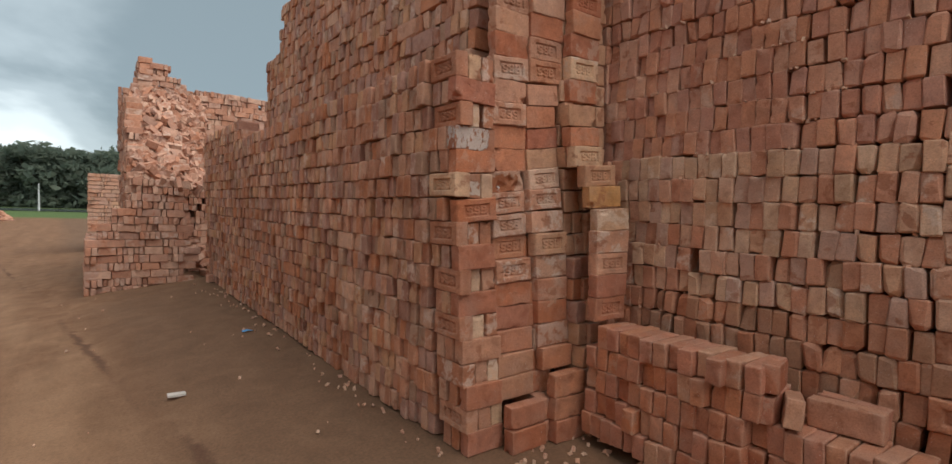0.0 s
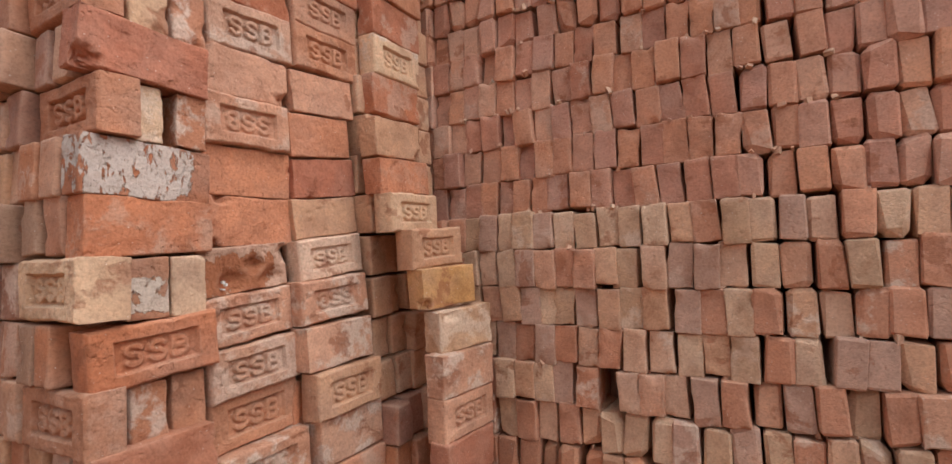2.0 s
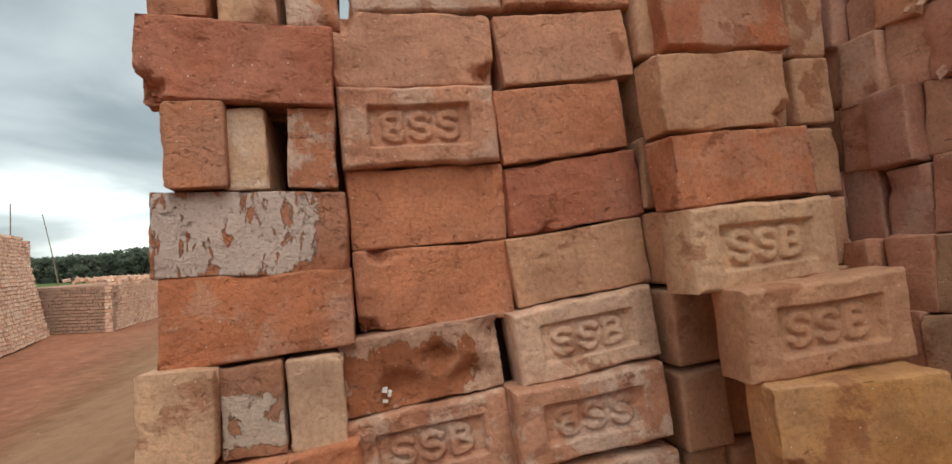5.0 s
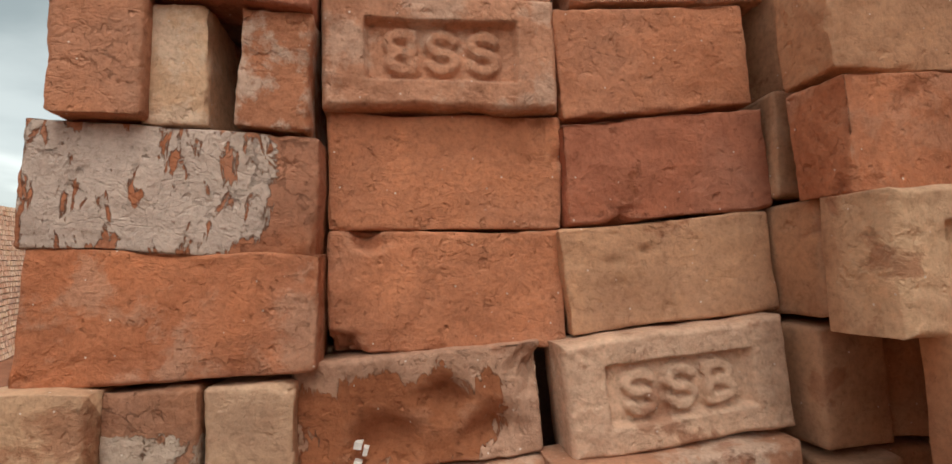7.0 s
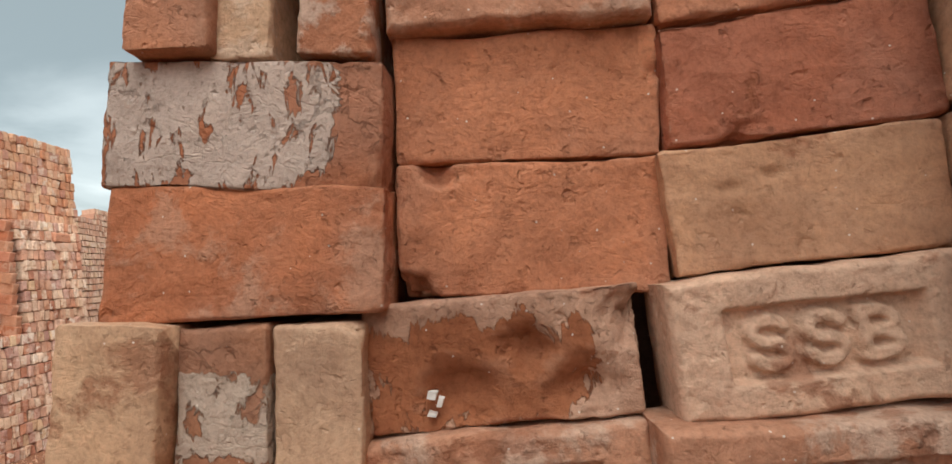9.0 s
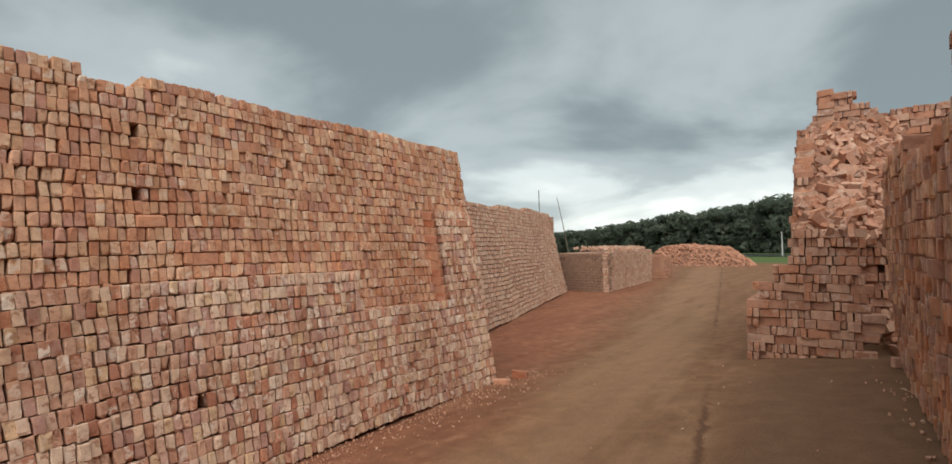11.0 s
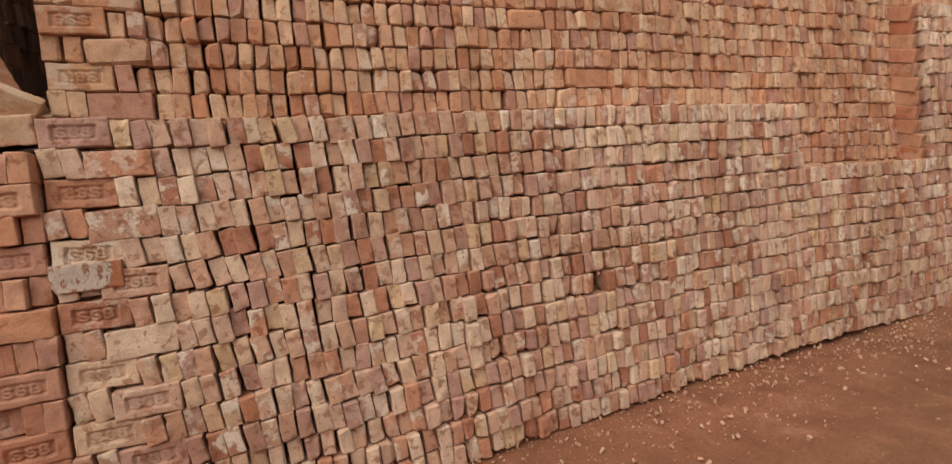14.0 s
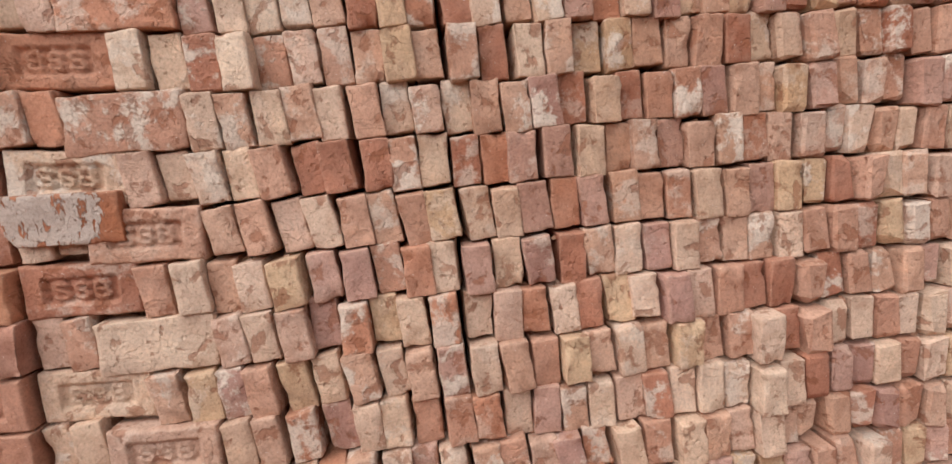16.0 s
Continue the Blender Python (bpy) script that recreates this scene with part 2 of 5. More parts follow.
RED = [(0.41, 0.145, 0.068), (0.47, 0.193, 0.105), (0.36, 0.122, 0.061), (0.48, 0.220, 0.132), (0.39, 0.150, 0.086), (0.45, 0.160, 0.073), (0.47, 0.248, 0.152), (0.43, 0.178, 0.110)]
MIXED = [(0.42, 0.190, 0.110), (0.48, 0.255, 0.165), (0.34, 0.170, 0.120), (0.52, 0.300, 0.200), (0.44, 0.180, 0.090),
         (0.40, 0.225, 0.170), (0.49, 0.270, 0.155), (0.36, 0.215, 0.145), (0.46, 0.220, 0.135)]
PALE = [(0.57, 0.345, 0.245), (0.66, 0.470, 0.345), (0.52, 0.280, 0.195), (0.68, 0.510, 0.390), (0.55, 0.320, 0.230), (0.45, 0.260, 0.215),
        (0.62, 0.430, 0.280), (0.59, 0.375, 0.275), (0.42, 0.185, 0.120), (0.64, 0.460, 0.350), (0.51, 0.310, 0.250), (0.52, 0.245, 0.155), (0.67, 0.490, 0.380), (0.60, 0.400, 0.310)]
WARM = [(0.55, 0.295, 0.182), (0.60, 0.375, 0.252), (0.47, 0.220, 0.135), (0.62, 0.415, 0.282), (0.52, 0.245, 0.142),
        (0.57, 0.335, 0.207), (0.45, 0.235, 0.175), (0.56, 0.315, 0.207)]
clay_red = clay("clay_red", RED, 0.22, (0.56, 0.38, 0.28), grain=1.3)
clay_mixed = clay("clay_mixed", MIXED, 0.32, (0.60, 0.44, 0.35), blend="CONSTANT", crinkle=0.4)
clay_pale = clay("clay_pale", PALE, 0.5, (0.73, 0.61, 0.51), grain=1.5, blend="CONSTANT", flaking=0.575, crinkle=0.3)
clay_warm = clay("clay_warm", WARM, 0.4, (0.64, 0.50, 0.40), blend="CONSTANT", flaking=0.58, crinkle=0.3)
clay_earthy = clay("clay_earthy", [(0.53, 0.285, 0.185), (0.47, 0.225, 0.140), (0.57, 0.350, 0.240), (0.52, 0.245, 0.150), (0.45, 0.275, 0.205),
                                    (0.56, 0.325, 0.205), (0.49, 0.310, 0.200), (0.59, 0.395, 0.270)], 0.3, (0.63, 0.48, 0.38), blend="CONSTANT", crinkle=0.4)
clay_dusky = clay("clay_dusky", [(0.50, 0.240, 0.150), (0.45, 0.205, 0.135), (0.53, 0.290, 0.195), (0.48, 0.250, 0.175), (0.43, 0.215, 0.155), (0.52, 0.245, 0.145)], 0.2, (0.58, 0.42, 0.33), blend="CONSTANT", crinkle=0.3)
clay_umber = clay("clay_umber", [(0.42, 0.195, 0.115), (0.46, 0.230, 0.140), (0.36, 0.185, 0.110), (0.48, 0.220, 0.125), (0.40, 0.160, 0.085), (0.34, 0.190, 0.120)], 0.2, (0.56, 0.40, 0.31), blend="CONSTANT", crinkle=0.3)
clay_dusty = clay("clay_dusty", [(0.42, 0.225, 0.155), (0.47, 0.275, 0.195), (0.38, 0.190, 0.125), (0.50, 0.315, 0.230), (0.44, 0.215, 0.135), (0.40, 0.240, 0.180)], 0.3, (0.58, 0.44, 0.36), blend="CONSTANT", crinkle=0.3)
clay_yellow = clay("clay_ochre", [(0.60, 0.330, 0.115), (0.58, 0.32, 0.125)], 0.4, (0.62, 0.42, 0.24), crinkle=0.06)
clay_cream = clay("clay_cream", [(0.60, 0.400, 0.265), (0.58, 0.370, 0.230), (0.62, 0.425, 0.290)], 0.6, (0.67, 0.52, 0.40), grain=1.2, crinkle=0.06)
clay_white = clay("clay_limewashed", [(0.42, 0.165, 0.085), (0.40, 0.155, 0.08)], 0.0, grain=1.6, patch=(0.026, 0.003, 0.112, 0.062, (0.53, 0.44, 0.385)))
clay_broken = clay("clay_broken", [(0.52, 0.32, 0.23), (0.51, 0.31, 0.22)], 0.6, (0.60, 0.46, 0.37), grain=1.6, patch=(0.018, -0.010, 0.098, 0.050, (0.35, 0.125, 0.055)))
clay_flecked = clay("clay_flecked", [(0.40, 0.19, 0.11), (0.42, 0.20, 0.115)], 0.0, grain=1.6, patch=(-0.12, -0.012, 0.08, 0.036, (0.55, 0.45, 0.37)))
clay_orange = clay("clay_orange", [(0.50, 0.195, 0.100), (0.47, 0.178, 0.088), (0.51, 0.212, 0.116)], 0.25, (0.55, 0.35, 0.25), grain=1.5, crinkle=0.08)
clay_plum = clay("clay_plum", [(0.40, 0.150, 0.088), (0.38, 0.140, 0.085)], 0.15, (0.50, 0.31, 0.22), grain=1.4, crinkle=0.08)
clay_tan = clay("clay_tan", [(0.52, 0.300, 0.185), (0.50, 0.280, 0.168)], 0.3, (0.56, 0.38, 0.26), grain=1.1, crinkle=0.08)
clay_rosy = clay("clay_rosy", [(0.54, 0.280, 0.178), (0.52, 0.260, 0.163), (0.56, 0.310, 0.205)], 0.6, (0.62, 0.45, 0.35), grain=1.4, crinkle=0.08)
clay_pink = clay("clay_pink", [(0.65, 0.440, 0.320), (0.64, 0.430, 0.310)], 0.7, (0.70, 0.54, 0.43), grain=1.3, crinkle=0.08)
clay_flaked = clay("clay_flaked", [(0.48, 0.25, 0.16), (0.45, 0.20, 0.11), (0.51, 0.30, 0.205), (0.42, 0.18, 0.10)], 0.5, (0.60, 0.44, 0.35), grain=1.5)
clay_greybrown = clay("clay_greybrown", [(0.30, 0.175, 0.125), (0.36, 0.21, 0.145), (0.24, 0.145, 0.105)], 0.1)
# clay darkened to paint shade on one face of a distant stack
clay_shaded = clay("clay_shaded", [(0.12, 0.070, 0.050), (0.15, 0.085, 0.06), (0.10, 0.06, 0.045)], 0.05)
# dark fill behind the bricks; its tone paints the shade in the gaps
clay_dark = clay("clay_gap_shade", [(0.20, 0.10, 0.065), (0.17, 0.085, 0.055)], 0.05)


def earth():
    m, t, n, p = material("red_earth")
    geo = n.new("ShaderNodeNewGeometry")
    at = geo.outputs["Position"]
    wide, mid, fine = noise_node(t, at, 0.55, 5.0, 0.6, 0.6), noise_node(t, at, 4.0, 6.0, 0.62, 0.5), noise_node(t, at, 60.0, 5.0, 0.7)
    soil = ramp_node(t, [(0.3, (0.150, 0.076, 0.040)), (0.5, (0.196, 0.103, 0.056)), (0.7, (0.250, 0.137, 0.077))], mid.outputs["Fac"])
    dust = ramp_node(t, [(0.3, (0.190, 0.078, 0.045)), (0.6, (0.262, 0.111, 0.065)), (0.75, (0.35, 0.18, 0.12))], mid.outputs["Fac"])
    # crushed brick colours the strip along the long stack
    xyz = n.new("ShaderNodeSeparateXYZ")
    link(t, at, xyz.inputs[0])
    wob = n.new("ShaderNodeMath")
    wob.operation = "MULTIPLY_ADD"
    wob.inputs[1].default_value = 2.6
    link(t, wide.outputs["Fac"], wob.inputs[0])
    lean = n.new("ShaderNodeMath")
    lean.operation = "MULTIPLY_ADD"
    lean.inputs[1].default_value = 0.20
    link(t, xyz.outputs[1], lean.inputs[0])
    link(t, xyz.outputs[0], lean.inputs[2])
    link(t, lean.outputs[0], wob.inputs[2])
    strip = n.new("ShaderNodeMapRange")
    strip.inputs["From Min"].default_value, strip.inputs["From Max"].default_value = -0.9, -2.6
    link(t, wob.outputs[0], strip.inputs[0])
    col = mix_node(t, strip.outputs[0], soil.outputs[0], dust.outputs[0])
    # streaks that wheels and feet draw along the lane
    along = n.new("ShaderNodeMapping")
    along.inputs["Rotation"].default_value = (0, 0, radians(-10))
    along.inputs["Scale"].default_value = (1.3, 0.16, 1.0)
    link(t, at, along.inputs[0])
    drawn = noise_node(t, along.outputs[0], 1.6, 6.0, 0.6, 0.3)
    streak = ramp_node(t, [(0.30, (0.86, 0.82, 0.79)), (0.5, (1, 1, 1)), (0.70, (1.13, 1.13, 1.12))], drawn.outputs["Fac"])
    col = mix_node(t, 1.0, col.outputs[0], streak.outputs[0], "MULTIPLY")
    # driven dust down the middle of the lane, paler and smoother
    lane = math_node(t, "ADD", math_node(t, "MULTIPLY_ADD", xyz.outputs[1], 0.17, xyz.outputs[0]), math_node(t, "MULTIPLY", math_node(t, "SUBTRACT", wide.outputs["Fac"], 0.5), 1.6))
    middle = spread(t, math_node(t, "ABSOLUTE", math_node(t, "ADD", lane, 1.75)), 1.25, 0.55)
    col = mix_node(t, math_node(t, "MULTIPLY", middle.outputs[0], math_node(t, "MULTIPLY_ADD", drawn.outputs["Fac"], 0.9, -0.05)), col.outputs[0], (0.315, 0.190, 0.112))
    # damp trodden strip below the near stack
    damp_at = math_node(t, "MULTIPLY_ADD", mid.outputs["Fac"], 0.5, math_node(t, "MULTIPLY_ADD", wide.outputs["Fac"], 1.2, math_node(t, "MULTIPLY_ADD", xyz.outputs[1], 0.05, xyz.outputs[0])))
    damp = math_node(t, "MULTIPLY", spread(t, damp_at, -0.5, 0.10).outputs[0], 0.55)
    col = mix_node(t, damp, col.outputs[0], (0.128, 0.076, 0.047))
    # the dark broken line of a rut
    rut = math_node(t, "ADD", math_node(t, "MULTIPLY_ADD", xyz.outputs[1], 0.168, xyz.outputs[0]), math_node(t, "MULTIPLY", math_node(t, "SUBTRACT", mid.outputs["Fac"], 0.5), 0.22))
    rut_line = math_node(t, "MULTIPLY", spread(t, math_node(t, "ABSOLUTE", math_node(t, "ADD", rut, 0.755)), 0.055, 0.015).outputs[0], spread(t, drawn.outputs["Fac"], 0.42, 0.55).outputs[0])
    col = mix_node(t, math_node(t, "MULTIPLY", rut_line, 0.7), col.outputs[0], (0.085, 0.040, 0.025))
    # meadow beyond the yard
    far = n.new("ShaderNodeMath")
    far.operation = "MULTIPLY_ADD"
    far.inputs[1].default_value = 14.0
    link(t, wide.outputs["Fac"], far.inputs[0])
    link(t, xyz.outputs[1], far.inputs[2])
    meadow = spread(t, far.outputs[0], 62.0, 68.0)
    grass = ramp_node(t, [(0.3, (0.05, 0.085, 0.025)), (0.7, (0.115, 0.16, 0.05))], mid.outputs["Fac"])
    col = mix_node(t, meadow.outputs[0], col.outputs[0], grass.outputs[0])
    speck = ramp_node(t, [(0.3, (0.78, 0.77, 0.76)), (0.5, (1, 1, 1)), (0.76, (1.25, 1.22, 1.2))], fine.outputs["Fac"])
    col = mix_node(t, 1.0, col.outputs[0], speck.outputs[0], "MULTIPLY")
    link(t, col.outputs[0], p.inputs["Base Color"])
    p.inputs["Roughness"].default_value = 0.93
    p.inputs["Specular IOR Level"].default_value = 0.2
    total = n.new("ShaderNodeMath")
    total.operation = "MULTIPLY_ADD"
    total.inputs[1].default_value = 0.3
    link(t, fine.outputs["Fac"], total.inputs[0])
    link(t, mid.outputs["Fac"], total.inputs[2])
    bump = n.new("ShaderNodeBump")
    bump.inputs["Strength"].default_value, bump.inputs["Distance"].default_value = 0.5, 0.010
    link(t, total.outputs[0], bump.inputs["Height"])
    link(t, bump.outputs[0], p.inputs["Normal"])
    return m


def plain(name, low, high, scale, rough=0.8, bump_size=0.0):
    m, t, n, p = material(name)
    geo = n.new("ShaderNodeNewGeometry")
    a = noise_node(t, geo.outputs["Position"], scale, 5.0)
    mixed = mix_node(t, 0.5, a.outputs["Fac"], geo.outputs["Random Per Island"])
    c = ramp_node(t, [(0.25, low), (0.75, high)], mixed.outputs[0])
    link(t, c.outputs[0], p.inputs["Base Color"])
    p.inputs["Roughness"].default_value = rough
    p.inputs["Specular IOR Level"].default_value = 0.25
    if bump_size:
        b = n.new("ShaderNodeBump")
        b.inputs["Distance"].default_value = bump_size
        link(t, a.outputs["Fac"], b.inputs["Height"])
        link(t, b.outputs[0], p.inputs["Normal"])
    return m


ground_mat = earth()
# tones lifted above plain foliage to paint in the distant haze
leaf_mat = plain("hazy_leaves", (0.125, 0.160, 0.125), (0.185, 0.215, 0.158), 0.4)
leaf_tree = leaf_mat.node_tree
leaf_skin = [k for k in leaf_tree.nodes if k.type == "BSDF_PRINCIPLED"][0]
leaf_out = [k for k in leaf_tree.nodes if k.type == "OUTPUT_MATERIAL"][0]
leaf_glow, leaf_mix = leaf_tree.nodes.new("ShaderNodeBsdfTranslucent"), leaf_tree.nodes.new("ShaderNodeMixShader")
link(leaf_tree, leaf_skin.inputs["Base Color"].links[0].from_socket, leaf_glow.inputs["Color"])
leaf_mix.inputs[0].default_value = 0.6
link(leaf_tree, leaf_skin.outputs[0], leaf_mix.inputs[1])
link(leaf_tree, leaf_glow.outputs[0], leaf_mix.inputs[2])
link(leaf_tree, leaf_mix.outputs[0], leaf_out.inputs["Surface"])
bark_mat = plain("bark", (0.06, 0.045, 0.03), (0.14, 0.11, 0.08), 2.0)
bamboo_mat = plain("bamboo", (0.10, 0.085, 0.06), (0.20, 0.17, 0.12), 6.0)
post_mat = plain("weathered_concrete", (0.40, 0.40, 0.38), (0.55, 0.55, 0.52), 4.0)
scrap_mat = plain("pale_plaster", (0.50, 0.45, 0.40), (0.66, 0.60, 0.54), 20.0)
lime_mat = plain("lime", (0.62, 0.60, 0.57), (0.78, 0.76, 0.73), 60.0)
blue_mat = plain("blue_plastic", (0.05, 0.20, 0.42), (0.09, 0.30, 0.55), 20.0, 0.4)
thatch_mat = plain("dry_straw", (0.16, 0.13, 0.08), (0.30, 0.25, 0.16), 8.0, 0.95, 0.03)
water_mat, wt, wn, wp = material("pond_water")
wp.inputs["Base Color"].default_value = (0.10, 0.12, 0.11, 1)
wp.inputs["Roughness"].default_value = 0.12

# ---- bricks ----
L, W, H = 0.240, 0.0655, 0.1135     # length, thickness, width of one brick; it lies on its long edge


def chamfer_box():
    """24 unit corners and the faces of a box with cut edges."""
    at, index, faces = [], {}, []
    for sx in (-1, 1):
        for sy in (-1, 1):
            for sz in (-1, 1):
                for k in range(3):
                    index[sx, sy, sz, k] = len(at)
                    at.append((sx, sy, sz, k))
    for k in range(3):
        a, b = (k + 1) % 3, (k + 2) % 3
        for s in (-1, 1):
            ring = []
            for u, v in ((-1, -1), (1, -1), (1, 1), (-1, 1)):
                c = [0, 0, 0]
                c[k], c[a], c[b] = s, u, v
                ring.append(index[c[0], c[1], c[2], k])
            faces.append(ring if s > 0 else ring[::-1])
        for u in (-1, 1):
            for v in (-1, 1):
                ends = []
                for s in (-1, 1):
                    c = [0, 0, 0]
                    c[k], c[a], c[b] = s, u, v
                    ends.append(tuple(c))
                ring = [index[(*ends[0], a)], index[(*ends[1], a)], index[(*ends[1], b)], index[(*ends[0], b)]]
                faces.append(ring if u * v > 0 else ring[::-1])
    for sx in (-1, 1):
        for sy in (-1, 1):
            for sz in (-1, 1):
                ring = [index[sx, sy, sz, k] for k in range(3)]
                faces.append(ring if sx * sy * sz > 0 else ring[::-1])
    return np.array(at), faces


BOX_AT, BOX_FACES = chamfer_box()
FAR_AT = np.array(list(itertools.product((-1, 1), repeat=3)), float)
FAR_FACES = ((0, 1, 3, 2), (4, 6, 7, 5), (0, 4, 5, 1), (2, 3, 7, 6), (0, 2, 6, 4), (1, 5, 7, 3))


def brick_points(rng, dims, rough=1.0):
    """Corners of one worn brick."""
    half = np.array(dims) / 2
    cut = rng.uniform(0.0018, 0.0060, (8, 3)) * rough
    chip = rng.random(8) < 0.20
    cut[chip] += rng.uniform(0.004, 0.020, (chip.sum(), 1)) * np.array([1.0, 0.7, 1.0])
    pts = np.empty((24, 3))
    for i, (sx, sy, sz, k) in enumerate(BOX_AT):
        corner = (sx > 0) * 4 + (sy > 0) * 2 + (sz > 0)
        p = half - cut[corner]
        p[k] = half[k]
        pts[i] = p * (sx, sy, sz)
    skew = rng.normal(0, 0.012, (3, 3)) * rough
    pts = pts @ (np.eye(3) + skew)
    return pts + rng.normal(0, 0.0012, pts.shape) * rough


def mesh_of(name, points, faces, mat, smooth=False):
    me = bpy.data.meshes.new(name)
    me.from_pydata(points, [], faces)
    me.update()
    if smooth:
        me.polygons.foreach_set("use_smooth", [True] * len(me.polygons))
    me.materials.append(mat)
    return me


def frame_of(x_axis, y_axis, place):
    x, y = Vector(x_axis).normalized(), Vector(y_axis).normalized()
    z = x.cross(y)
    m = Matrix((x, y, z)).transposed().to_4x4()
    m.translation = place
    return m


def sharp_remap(u):
    return math.sin(u * math.pi / 2)


def fine_brick(name, seed, mat, chips=3, cuts=14, warp=0.0, round_off=0.0048):
    """A brick for the close views: rounded, dented, with broken arrises."""
    rng = np.random.default_rng(seed)
    bm = bmesh.new()
    bmesh.ops.create_cube(bm, size=2.0)
    bmesh.ops.subdivide_edges(bm, edges=bm.edges[:], cuts=cuts, use_grid_fill=True)
    half = np.array((L, W, H)) / 2
    skew = np.eye(3) + rng.normal(0, 0.012 + 0.014 * warp, (3, 3))
    spots = []
    for _ in range(chips):
        c = rng.choice([-1.0, 1.0], 3) * half
        c[rng.integers(0, 3)] *= rng.uniform(-0.9, 0.9)
        spots.append((Vector(c), rng.uniform(0.010, 0.026)))
    shift = Vector(rng.uniform(-50, 50, 3))
    for v in bm.verts:
        p = np.array([sharp_remap(c) for c in v.co]) * half
        r = round_off + 0.6 * round_off * noise.noise(Vector(p) * 22 + shift)
        q = np.clip(p, -(half - r), half - r)
        d = p - q
        size = np.linalg.norm(d)
        if size > 1e-9:
            p = q + d / size * r
        p = Vector(skew @ p)
        p += 0.0055 * warp * noise.noise_vector(p * 13 - shift) + 0.0022 * warp * noise.noise_vector(p * 55 - shift)
        for c, reach in spots:
            gap = (p - c).length + 0.006 * noise.noise(p * 90 + shift)
            if gap < reach:
                p -= p.normalized() * (reach - gap) * 0.55
        out = Vector((p.x / half[0], p.y / half[1], p.z / half[2]))
        k = max(range(3), key=lambda i: abs(out[i]))
        way = Vector((0, 0, 0))
        way[k] = 1 if out[k] > 0 else -1
        p += way * (0.0034 * noise.noise(p * 15 + shift) + 0.0020 * noise.noise(p * 48 + shift) + 0.0011 * noise.noise(p * 120 + shift))
        v.co = p
    me = bpy.data.meshes.new(name)
    bm.to_mesh(me)
    bm.free()
    me.polygons.foreach_set("use_smooth", [True] * len(me.polygons))
    me.materials.append(mat)
    return me


def arc(cx, cy, rx, ry, a, b, steps=9):
    return [(cx + rx * math.cos(radians(a + (b - a) * i / steps)), cy + ry * math.sin(radians(a + (b - a) * i / steps))) for i in range(steps + 1)]


def stamp_strokes():
    """Centre lines of the raised relief shapes in the pressed panel: two serpentine ribs and a double-looped one."""
    w, h = 0.013, 0.0088
    rib = arc(0, h, w, h, 20, 270) + arc(0, -h, w, h, 90, -160)
    loop = [(-w, -2 * h), (-w, 2 * h)] + arc(-w * 0.2, h, w, h, 90, -90) + [(-w, 0)] + arc(-w * 0.2, -h, w * 1.15, h, 90, -90) + [(-w, -2 * h)]
    out = []
    for cx, shape in ((-0.043, rib), (0.0, rib), (0.043, loop)):
        pts = (np.array(shape) + (cx, 0.0)) * (-1.0, 1.0)
        out.append((pts[:-1], pts[1:]))
    return np.concatenate([a for a, _ in out]), np.concatenate([b for _, b in out])


STROKES = stamp_strokes()


